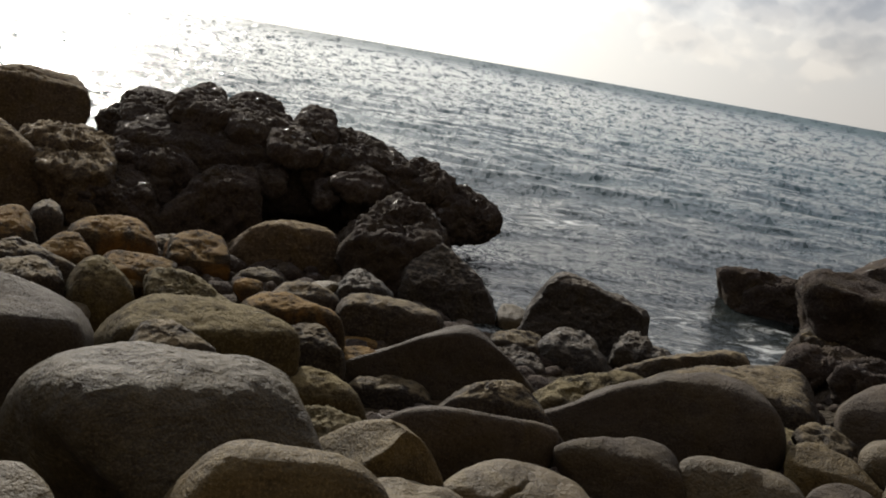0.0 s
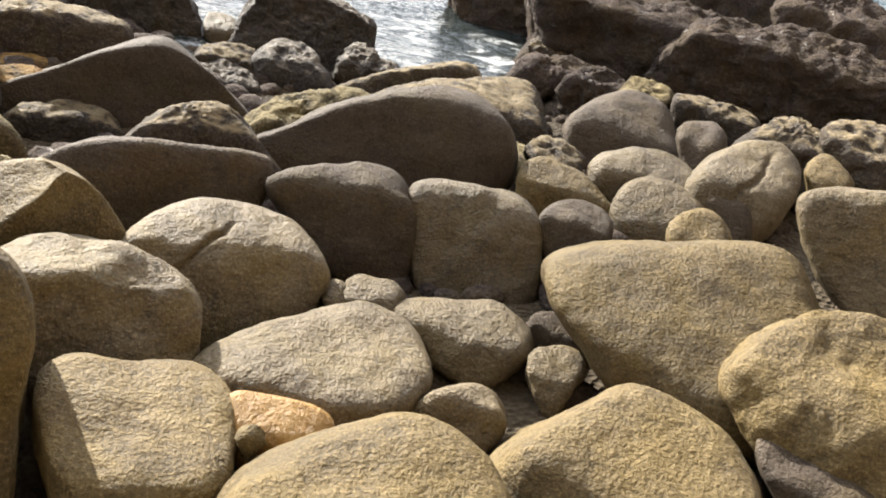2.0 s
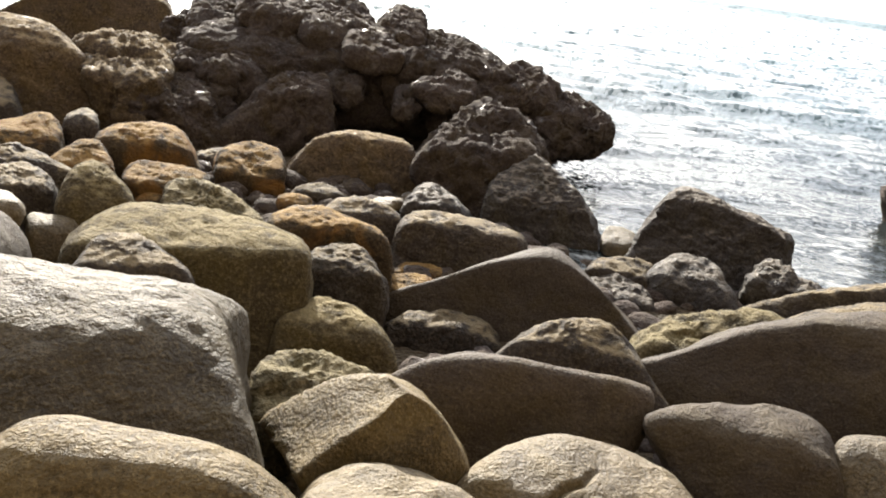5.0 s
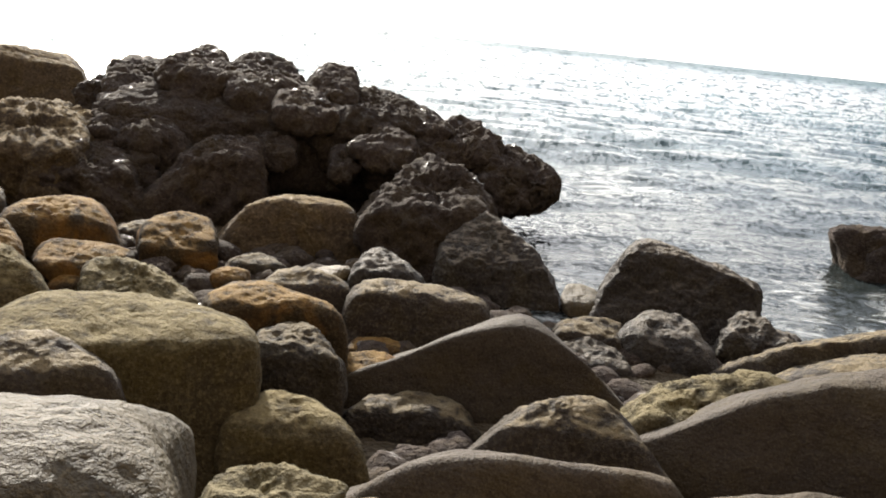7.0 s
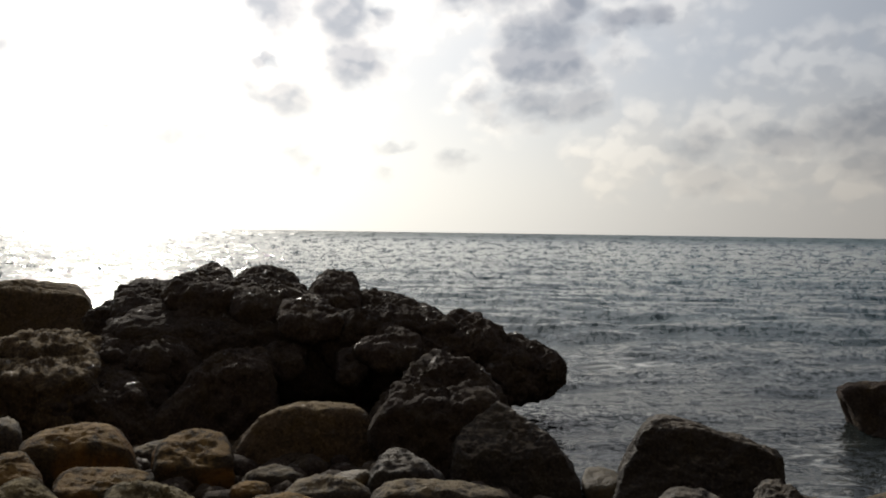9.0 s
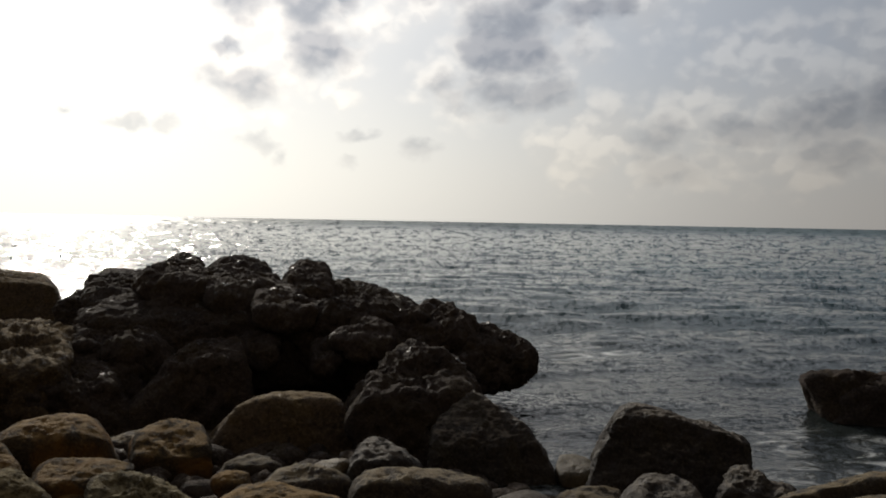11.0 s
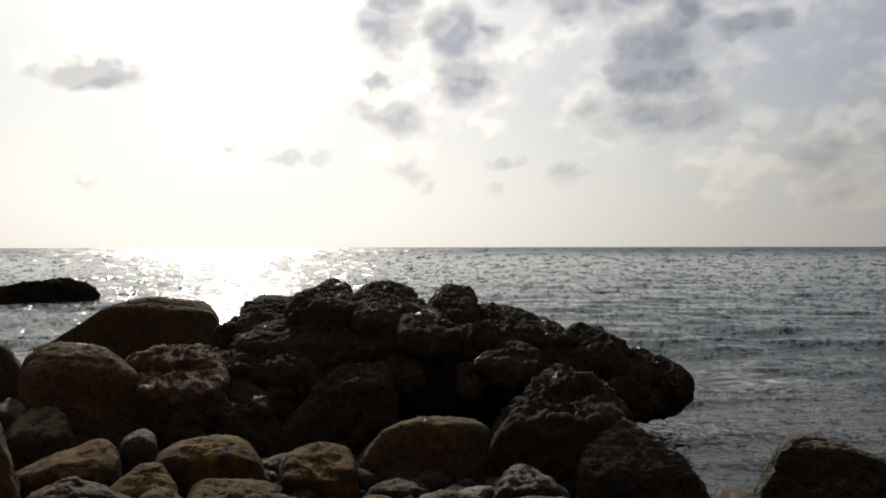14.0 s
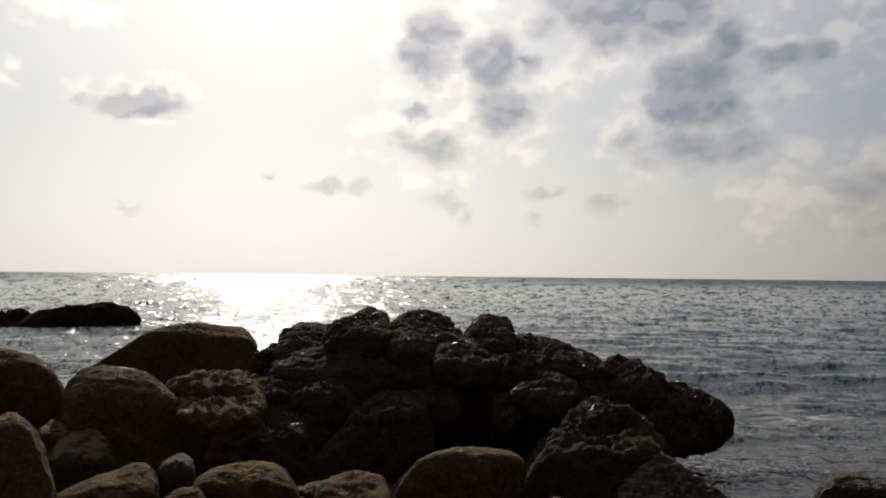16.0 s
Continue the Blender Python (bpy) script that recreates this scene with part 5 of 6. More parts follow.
stone((-4.979, 11.541, 1.048), 25.6, ((-0.52, 0.04, 0.85, 0.683), (0.21, 0.07, 0.98, 0.465), (0.37, 0.07, 0.93, 0.438), (0.74, 0.04, 0.67, 0.488), (0.99, -0.04, 0.11, 0.686), (-0.96, -0.10, -0.25, 0.829), (-0.00, -0.42, 0.91, 0.353), (0.00, -0.97, 0.24, 0.369), (0.00, 0.00, -1.00, 1.092), (0.00, 0.95, 0.30, 0.680)), WEED_CRAG, 'dark boulder with a seamed flank')
stone((-3.225, 8.052, 0.867), 25.1, ((-0.71, 0.09, 0.70, 0.391), (-0.18, 0.14, 0.97, 0.416), (0.86, 0.07, 0.51, 0.264), (0.94, 0.04, 0.35, 0.244), (1.00, -0.03, 0.05, 0.330), (-0.97, -0.09, -0.23, 0.394), (0.00, -0.24, 0.97, 0.339), (0.00, -0.97, 0.24, 0.288), (0.00, 0.00, -1.00, 0.863), (-0.00, 0.95, 0.30, 0.436)), WEED_CRAG, 'steep dark boulder with a lit edge')
stone((-3.909, 10.480, 0.637), 22.8, ((-0.68, 0.11, 0.73, 0.149), (0.48, 0.13, 0.87, 0.149), (0.99, 0.00, 0.10, 0.161), (-0.98, -0.05, -0.20, 0.161), (0.00, -0.24, 0.97, 0.090), (0.00, -0.97, 0.24, 0.230), (0.00, 0.00, -1.00, 0.623), (0.00, 0.95, 0.30, 0.304)), CRUST, 'small dark stone by the point', level=4)
stone((-3.490, 10.262, 0.269), 21.1, ((-0.79, 0.09, 0.61, 0.420), (0.29, 0.15, 0.94, 0.483), (0.95, 0.03, 0.30, 0.330), (0.98, -0.08, -0.18, 0.383), (-1.00, -0.05, -0.08, 0.377), (0.00, -0.24, 0.97, 0.374), (0.00, -0.97, 0.24, 0.451), (0.00, 0.00, -1.00, 0.401), (-0.00, 0.95, 0.30, 0.613)), CRUST, 'dark rounded stone wedged beside larger ones')

# ---- outcrops ----
POINT = outcrop('outcrop', (-0.12, 12.03, -0.6), 'rugged dark volcanic outcrop running out into the sea', 'rock outcrop')
crag(POINT, (-1.587, 13.361, 1.254), 8.0, ((-0.94, -0.00, 0.33, 0.452), (-0.15, 0.05, 0.99, 0.461), (0.32, 0.05, 0.95, 0.483), (0.99, -0.02, 0.17, 0.500), (-0.99, -0.05, -0.14, 0.437), (0.00, -0.24, 0.97, 0.244), (0.00, -0.97, 0.24, 0.746), (0.00, 0.00, -1.00, 0.868), (0.00, 0.95, 0.30, 0.969)), 0.65, level=6)
crag(POINT, (-0.784, 13.239, 1.503), 4.4, ((-0.97, -0.01, 0.24, 0.385), (-0.24, 0.04, 0.97, 0.421), (-0.41, 0.04, 0.91, 0.388), (0.74, 0.01, 0.67, 0.457), (0.99, -0.02, 0.13, 0.368), (-0.99, -0.04, -0.10, 0.383), (0.00, -0.24, 0.97, 0.276), (0.00, -0.97, 0.24, 0.743), (0.00, 0.00, -1.00, 0.989), (0.00, 0.95, 0.30, 0.960)), 0.65, level=6)
crag(POINT, (0.078, 13.013, 1.418), 0.3, ((-0.95, -0.02, 0.30, 0.534), (-0.30, 0.04, 0.95, 0.478), (0.34, 0.04, 0.94, 0.483), (0.83, 0.01, 0.55, 0.475), (0.99, -0.03, 0.10, 0.501), (-0.99, -0.05, -0.15, 0.507), (0.00, -0.24, 0.97, 0.260), (0.00, -0.97, 0.24, 0.816), (0.00, 0.00, -1.00, 0.902), (0.00, 0.95, 0.30, 1.046)), 0.65, level=6)
crag(POINT, (0.949, 12.988, 1.457), -3.8, ((-0.88, 0.01, 0.47, 0.335), (-0.11, 0.05, 0.99, 0.407), (0.85, 0.01, 0.52, 0.349), (0.99, -0.02, 0.11, 0.325), (-0.99, -0.04, -0.13, 0.361), (0.00, -0.24, 0.97, 0.239), (0.00, -0.97, 0.24, 0.619), (0.00, 0.00, -1.00, 0.699), (0.00, 0.95, 0.30, 0.782)), 0.65, level=6)
crag(POINT, (1.479, 12.429, 1.163), -6.6, ((-0.55, 0.04, 0.83, 0.626), (0.13, 0.07, 0.99, 0.462), (0.38, 0.06, 0.92, 0.480), (0.96, -0.04, 0.27, 0.861), (-0.90, -0.12, -0.42, 0.900), (0.00, -0.24, 0.97, 0.280), (-0.00, -0.97, 0.24, 0.730), (0.00, 0.00, -1.00, 0.814), (0.00, 0.95, 0.30, 1.044)), 1.0, level=6)
crag(POINT, (2.599, 12.013, 1.003), -12.5, ((-0.84, 0.03, 0.55, 0.429), (-0.05, 0.09, 0.99, 0.414), (0.71, 0.05, 0.70, 0.388), (0.99, -0.02, 0.14, 0.432), (-0.97, -0.06, -0.22, 0.445), (0.00, -0.24, 0.97, 0.232), (0.00, -0.97, 0.24, 0.554), (0.00, 0.00, -1.00, 0.689), (-0.00, 0.95, 0.30, 0.729)), 1.0, level=6)
crag(POINT, (3.264, 11.520, 0.663), -16.5, ((-0.37, 0.10, 0.92, 0.524), (0.53, 0.10, 0.84, 0.398), (0.58, 0.09, 0.81, 0.395), (0.99, -0.01, 0.13, 0.407), (0.71, -0.14, -0.69, 0.355), (0.64, -0.15, -0.75, 0.363), (0.06, -0.20, -0.98, 0.504), (-1.00, -0.04, 0.01, 0.521), (0.00, -0.24, 0.97, 0.320), (0.00, -0.97, 0.24, 0.586), (0.00, 0.00, -1.00, 0.390), (0.00, 0.95, 0.30, 0.775)), 1.2, level=6)
crag(POINT, (1.751, 9.758, 0.611), -10.4, ((-0.64, 0.11, 0.76, 0.442), (-0.84, 0.06, 0.54, 0.466), (-0.17, 0.14, 0.98, 0.534), (0.54, 0.11, 0.84, 0.546), (0.83, 0.05, 0.55, 0.610), (0.96, -0.14, -0.26, 0.788), (-0.85, -0.18, -0.49, 0.730), (-0.00, -0.24, 0.97, 0.316), (0.00, -0.97, 0.24, 0.650), (0.00, 0.00, -1.00, 1.165), (0.00, 0.95, 0.30, 0.911)), 1.0, level=6)
crag(POINT, (-0.055, 12.840, 0.223), 1.0, ((-0.44, 0.05, 0.90, 1.382), (-0.08, 0.11, 0.99, 0.841), (0.01, 0.12, 0.99, 0.826), (0.08, 0.11, 0.99, 0.914), (0.80, -0.10, 0.59, 2.603), (-0.98, -0.16, 0.08, 2.152), (0.00, -0.34, 0.94, 0.817), (0.00, -0.97, 0.24, 0.792), (0.00, 0.00, -1.00, 0.659), (0.00, 0.95, 0.30, 0.693)), 0.7, level=6)
crag(POINT, (1.737, 11.813, 0.923), -8.3, ((-0.66, 0.06, 0.74, 0.408), (-0.10, 0.11, 0.99, 0.321), (0.47, 0.09, 0.88, 0.375), (1.00, -0.04, 0.04, 0.566), (-0.91, -0.10, -0.39, 0.541), (0.00, -0.24, 0.97, 0.160), (-0.00, -0.97, 0.24, 0.491), (0.00, 0.00, -1.00, 0.559), (0.00, 0.95, 0.30, 0.680)), 1.0, level=6)
crag(POINT, (-0.379, 11.279, 0.763), 3.0, ((-0.74, 0.08, 0.66, 0.263), (-0.12, 0.14, 0.98, 0.204), (0.97, -0.00, 0.23, 0.396), (0.00, -0.24, 0.97, 0.122), (0.00, -0.97, 0.24, 0.324), (0.00, 0.00, -1.00, 0.768), (0.00, 0.95, 0.30, 0.455)), 1.0, level=6)
crag(POINT, (-1.446, 12.022, 0.877), 7.9, ((-0.88, 0.02, 0.47, 0.471), (-0.13, 0.10, 0.99, 0.369), (0.35, 0.10, 0.93, 0.349), (0.86, 0.03, 0.50, 0.488), (-0.86, -0.11, -0.50, 0.460), (0.00, -0.24, 0.97, 0.193), (0.00, -0.97, 0.24, 0.513), (0.00, 0.00, -1.00, 1.050), (0.00, 0.95, 0.30, 0.708)), 1.0, level=6)
crag(POINT, (-2.540, 12.125, 0.840), 13.3, ((-0.72, 0.05, 0.69, 0.537), (-0.11, 0.11, 0.99, 0.324), (-0.06, 0.11, 0.99, 0.330), (0.93, -0.01, 0.36, 0.656), (0.70, -0.13, -0.70, 0.431), (-0.86, -0.11, -0.49, 0.518), (0.00, -0.10, 0.99, 0.201), (-0.00, -0.97, 0.24, 0.817), (0.00, 0.00, -1.00, 1.052), (-0.00, 0.95, 0.30, 0.995)), 1.2, mat=WEED_CRAG, p=5.0, level=6)
crag(POINT, (-1.760, 11.365, 0.478), 10.1, ((-0.84, 0.05, 0.54, 0.525), (-0.03, 0.14, 0.99, 0.378), (0.49, 0.12, 0.86, 0.409), (0.99, -0.04, 0.15, 0.711), (-0.97, -0.10, -0.21, 0.637), (0.00, -0.24, 0.97, 0.265), (0.00, -0.97, 0.24, 0.328), (0.00, 0.00, -1.00, 0.484), (0.00, 0.95, 0.30, 0.531)), 1.0, level=6)
crag(POINT, (-2.422, 11.511, 0.486), 13.4, ((-0.90, 0.04, 0.43, 0.340), (-0.30, 0.13, 0.94, 0.379), (0.89, 0.05, 0.45, 0.371), (0.99, -0.06, -0.15, 0.389), (-0.89, -0.11, -0.44, 0.402), (0.00, -0.24, 0.97, 0.293), (0.00, -0.97, 0.24, 0.450), (0.00, 0.00, -1.00, 0.529), (-0.00, 0.95, 0.30, 0.607)), 1.0, level=6)
crag(POINT, (-2.080, 13.193, 1.103), 10.4, ((-0.67, 0.06, 0.74, 0.239), (-0.25, 0.08, 0.97, 0.280), (0.98, 0.01, 0.20, 0.197), (-0.97, -0.04, -0.23, 0.202), (0.00, -0.24, 0.97, 0.179), (-0.00, -0.97, 0.24, 0.432), (0.00, 0.00, -1.00, 0.597), (0.00, 0.95, 0.30, 0.550)), 1.0, level=6)
crag(POINT, (-1.847, 11.126, 0.381), 11.2, ((-0.96, 0.02, 0.28, 0.418), (-0.68, 0.10, 0.73, 0.421), (0.40, 0.13, 0.91, 0.522), (0.93, 0.02, 0.36, 0.551), (-0.90, -0.13, -0.42, 0.501), (0.00, -0.24, 0.97, 0.368), (0.00, -0.97, 0.24, 0.550), (0.00, 0.00, -1.00, 0.355), (0.00, 0.95, 0.30, 0.763)), 1.0, level=6)
crag(POINT, (-2.494, 11.654, 0.783), 14.0, ((-0.86, 0.03, 0.50, 0.480), (-0.10, 0.11, 0.99, 0.386), (-0.05, 0.11, 0.99, 0.391), (1.00, -0.04, 0.09, 0.612), (-0.93, -0.09, -0.35, 0.482), (0.00, -0.10, 0.99, 0.198), (0.00, -0.97, 0.24, 1.065), (0.00, 0.00, -1.00, 0.885), (0.00, 0.95, 0.30, 1.246)), 1.0, mat=WEED_CRAG, level=6, p=5.0)
crag(POINT, (-0.355, 12.684, 0.843), 2.5, ((-0.39, 0.04, 0.92, 1.048), (-0.10, 0.07, 0.99, 0.764), (0.01, 0.07, 1.00, 0.763), (0.17, 0.06, 0.98, 0.894), (0.93, -0.09, 0.36, 1.714), (-0.93, -0.16, -0.33, 1.439), (0.00, -0.24, 0.97, 0.551), (0.00, -0.97, 0.24, 0.837), (0.00, 0.00, -1.00, 0.540), (0.00, 0.95, 0.30, 1.178)), 0.6, level=6)
crag(POINT, (-2.054, 11.586, 0.752), 11.4, ((0.97, -0.06, -0.25, 0.237), (0.18, -0.16, -0.97, 0.188), (-0.21, -0.16, -0.96, 0.185), (-0.86, -0.10, -0.50, 0.253), (-0.67, 0.09, 0.73, 0.209), (-0.23, 0.13, 0.96, 0.166), (-0.04, 0.13, 0.99, 0.171), (1.00, -0.01, 0.09, 0.243), (0.00, -0.24, 0.97, 0.098), (0.00, -0.97, 0.24, 0.217), (0.00, 0.00, -1.00, 0.410), (0.00, 0.95, 0.30, 0.306)), 0.8)
crag(POINT, (-1.256, 11.580, 0.626), 7.2, ((0.86, -0.10, -0.50, 0.209), (0.60, -0.15, -0.78, 0.198), (-0.50, -0.16, -0.85, 0.191), (-0.74, -0.13, -0.66, 0.205), (-0.76, 0.09, 0.64, 0.220), (-0.35, 0.14, 0.93, 0.193), (0.53, 0.12, 0.84, 0.187), (0.83, 0.07, 0.55, 0.202), (0.00, -0.24, 0.97, 0.111), (0.00, -0.97, 0.24, 0.255), (0.00, 0.00, -1.00, 0.440), (0.00, 0.95, 0.30, 0.347)), 0.8)
crag(POINT, (-0.962, 12.254, 0.803), 5.3, ((0.94, -0.07, -0.34, 0.318), (0.16, -0.16, -0.98, 0.237), (-0.23, -0.15, -0.96, 0.235), (-0.88, -0.09, -0.47, 0.317), (-0.64, 0.09, 0.76, 0.236), (-0.59, 0.09, 0.81, 0.232), (0.35, 0.11, 0.93, 0.258), (0.87, 0.04, 0.50, 0.295), (0.00, -0.24, 0.97, 0.161), (-0.00, -0.97, 0.24, 0.327), (0.00, 0.00, -1.00, 0.443), (0.00, 0.95, 0.30, 0.447)), 0.8)
crag(POINT, (-0.304, 11.479, 0.733), 2.1, ((0.76, -0.12, -0.64, 0.255), (0.63, -0.14, -0.77, 0.247), (-0.43, -0.16, -0.89, 0.264), (-0.78, -0.12, -0.61, 0.292), (-0.93, 0.03, 0.38, 0.329), (-0.24, 0.13, 0.96, 0.259), (0.23, 0.13, 0.96, 0.266), (0.99, -0.01, 0.11, 0.321), (0.00, -0.24, 0.97, 0.142), (0.00, -0.97, 0.24, 0.337), (0.00, 0.00, -1.00, 0.492), (0.00, 0.95, 0.30, 0.456)), 0.8)
crag(POINT, (-2.282, 11.974, 0.931), 12.2, ((0.98, -0.04, -0.20, 0.210), (0.14, -0.14, -0.98, 0.150), (-0.13, -0.14, -0.98, 0.147), (-0.88, -0.08, -0.46, 0.218), (-0.60, 0.09, 0.80, 0.163), (-0.31, 0.11, 0.94, 0.145), (0.27, 0.11, 0.96, 0.150), (0.83, 0.06, 0.55, 0.182), (0.00, -0.24, 0.97, 0.085), (0.00, -0.97, 0.24, 0.190), (0.00, 0.00, -1.00, 0.380), (0.00, 0.95, 0.30, 0.268)), 0.8)
crag(POINT, (-1.566, 12.217, 0.915), 8.4, ((0.71, -0.11, -0.70, 0.254), (0.36, -0.14, -0.92, 0.219), (-0.44, -0.13, -0.89, 0.215), (-0.78, -0.10, -0.62, 0.247), (-0.84, 0.05, 0.54, 0.269), (-0.27, 0.11, 0.96, 0.210), (0.20, 0.11, 0.97, 0.207), (0.77, 0.06, 0.64, 0.270), (-0.00, -0.24, 0.97, 0.112), (-0.00, -0.97, 0.24, 0.281), (0.00, 0.00, -1.00, 0.450), (0.00, 0.95, 0.30, 0.392)), 0.8)
crag(POINT, (0.585, 12.076, 1.265), -2.6, ((0.95, -0.07, -0.31, 0.406), (0.23, -0.12, -0.96, 0.307), (-0.18, -0.12, -0.98, 0.300), (-0.89, -0.08, -0.46, 0.395), (-0.91, 0.01, 0.41, 0.407), (-0.20, 0.07, 0.98, 0.320), (0.50, 0.06, 0.86, 0.297), (0.73, 0.04, 0.69, 0.321), (-0.00, -0.24, 0.97, 0.187), (0.00, -0.97, 0.24, 0.442), (0.00, 0.00, -1.00, 0.507), (0.00, 0.95, 0.30, 0.596)), 0.8)
crag(POINT, (1.452, 11.331, 0.982), -7.6, ((0.91, -0.09, -0.41, 0.366), (0.30, -0.15, -0.94, 0.296), (-0.38, -0.15, -0.91, 0.294), (-0.82, -0.11, -0.56, 0.349), (-0.70, 0.07, 0.71, 0.293), (-0.57, 0.08, 0.82, 0.280), (0.38, 0.10, 0.92, 0.299), (0.79, 0.05, 0.62, 0.335), (0.00, -0.24, 0.97, 0.185), (0.00, -0.97, 0.24, 0.409), (0.00, 0.00, -1.00, 0.500), (0.00, 0.95, 0.30, 0.555)), 0.8)
crag(POINT, (1.048, 11.215, 0.802), -5.4, ((0.80, -0.11, -0.59, 0.204), (0.62, -0.14, -0.77, 0.192), (-0.22, -0.17, -0.96, 0.221), (-1.00, -0.01, 0.07, 0.215), (-1.00, -0.02, 0.03, 0.215), (-0.17, 0.13, 0.98, 0.201), (0.40, 0.12, 0.91, 0.196), (0.84, 0.06, 0.54, 0.225), (0.00, -0.24, 0.97, 0.108), (0.00, -0.97, 0.24, 0.258), (0.00, 0.00, -1.00, 0.441), (0.00, 0.95, 0.30, 0.345)), 0.8)
crag(POINT, (0.251, 11.548, 0.825), -0.9, ((0.94, -0.07, -0.33, 0.245), (0.39, -0.15, -0.91, 0.227), (-0.47, -0.15, -0.87, 0.218), (-0.91, -0.08, -0.40, 0.235), (-1.00, -0.04, -0.08, 0.251), (-0.09, 0.13, 0.99, 0.205), (0.04, 0.13, 0.99, 0.204), (1.00, -0.02, 0.01, 0.258), (0.00, -0.24, 0.97, 0.103), (0.00, -0.97, 0.24, 0.267), (0.00, 0.00, -1.00, 0.456), (-0.00, 0.95, 0.30, 0.359)), 0.8)
crag(POINT, (-0.425, 12.867, 1.531), 2.4, ((0.69, -0.07, -0.72, 0.256), (0.33, -0.08, -0.94, 0.217), (-0.27, -0.09, -0.96, 0.221), (-0.81, -0.06, -0.58, 0.278), (-0.87, 0.01, 0.50, 0.285), (-0.30, 0.05, 0.95, 0.228), (0.29, 0.05, 0.96, 0.226), (0.78, 0.02, 0.62, 0.282), (0.00, -0.24, 0.97, 0.132), (0.00, -0.97, 0.24, 0.342), (0.00, 0.00, -1.00, 0.455), (0.00, 0.95, 0.30, 0.463)), 0.8)
crag(POINT, (-1.031, 12.895, 1.521), 5.3, ((0.73, -0.07, -0.68, 0.264), (0.29, -0.09, -0.95, 0.217), (-0.19, -0.09, -0.98, 0.224), (-0.98, -0.04, -0.19, 0.280), (-0.91, 0.01, 0.41, 0.256), (-0.56, 0.04, 0.83, 0.240), (0.48, 0.04, 0.88, 0.240), (0.74, 0.03, 0.68, 0.260), (0.00, -0.24, 0.97, 0.164), (-0.00, -0.97, 0.24, 0.379), (0.00, 0.00, -1.00, 0.450), (0.00, 0.95, 0.30, 0.501)), 0.8)
crag(POINT, (0.404, 12.873, 1.460), -1.6, ((0.67, -0.07, -0.74, 0.216), (0.50, -0.08, -0.86, 0.202), (-0.22, -0.09, -0.97, 0.219), (-0.99, -0.03, -0.11, 0.238), (-1.00, -0.02, 0.03, 0.238), (-0.33, 0.05, 0.94, 0.233), (0.57, 0.05, 0.82, 0.207), (0.68, 0.04, 0.73, 0.215), (0.00, -0.24, 0.97, 0.140), (0.00, -0.97, 0.24, 0.345), (0.00, 0.00, -1.00, 0.451), (0.00, 0.95, 0.30, 0.451)), 0.8)
crag(POINT, (2.130, 11.869, 1.194), -10.7, ((0.83, -0.08, -0.56, 0.243), (0.40, -0.12, -0.91, 0.203), (-0.39, -0.11, -0.91, 0.195), (-0.73, -0.09, -0.67, 0.222), (-0.89, 0.03, 0.45, 0.268), (-0.03, 0.09, 1.00, 0.173), (0.25, 0.09, 0.96, 0.170), (0.64, 0.06, 0.77, 0.205), (-0.00, -0.24, 0.97, 0.085), (0.00, -0.97, 0.24, 0.252), (0.00, 0.00, -1.00, 0.442), (0.00, 0.95, 0.30, 0.351)), 0.8)
crag(POINT, (2.576, 11.673, 0.977), -13.2, ((0.91, -0.08, -0.40, 0.276), (0.34, -0.14, -0.93, 0.221), (-0.18, -0.14, -0.97, 0.224), (-0.92, -0.08, -0.39, 0.288), (-0.93, 0.02, 0.38, 0.289), (-0.01, 0.11, 0.99, 0.188), (0.07, 0.11, 0.99, 0.188), (0.82, 0.05, 0.57, 0.269), (0.00, -0.24, 0.97, 0.094), (0.00, -0.97, 0.24, 0.253), (0.00, 0.00, -1.00, 0.448), (0.00, 0.95, 0.30, 0.355)), 0.8)
crag(POINT, (3.076, 11.515, 0.828), -15.9, ((0.79, -0.11, -0.60, 0.241), (0.44, -0.14, -0.88, 0.218), (-0.60, -0.13, -0.79, 0.208), (-0.69, -0.12, -0.71, 0.215), (-0.82, 0.06, 0.57, 0.234), (-0.46, 0.11, 0.88, 0.206), (0.26, 0.12, 0.96, 0.212), (0.75, 0.07, 0.66, 0.249), (0.00, -0.24, 0.97, 0.117), (0.00, -0.97, 0.24, 0.286), (0.00, 0.00, -1.00, 0.457), (0.00, 0.95, 0.30, 0.394)), 0.8)
LEDGE = outcrop('outcrop', (8.79, 8.14, -0.6), 'layered dark rock ledge with a barnacled flat top', 'rock outcrop')
crag(LEDGE, (8.1, 10.0, 0.2), -38.0, ((-0.37, 0.14, 0.92, 0.42), (0.0, 0.1, 1.0, 0.36), (0.9, 0.04, 0.43, 0.75), (-0.9, 0.0, 0.4, 0.75), (0.0, -0.97, 0.24, 0.1), (0.0, 0.0, -1.0, 0.9), (0.0, 0.95, 0.3, 0.6)), 0.8, p=16.0)
crag(LEDGE, (7.740, 10.511, 0.274), -35.6, ((-0.37, 0.14, 0.92, 0.439), (-0.06, 0.16, 0.98, 0.318), (0.90, 0.04, 0.43, 0.596), (-0.88, -0.12, -0.47, 0.499), (0.00, -0.24, 0.97, 0.289), (-0.00, -0.97, 0.24, 0.201), (0.00, 0.00, -1.00, 1.126), (0.00, 0.95, 0.30, 0.362)), 0.8, p=16.0)
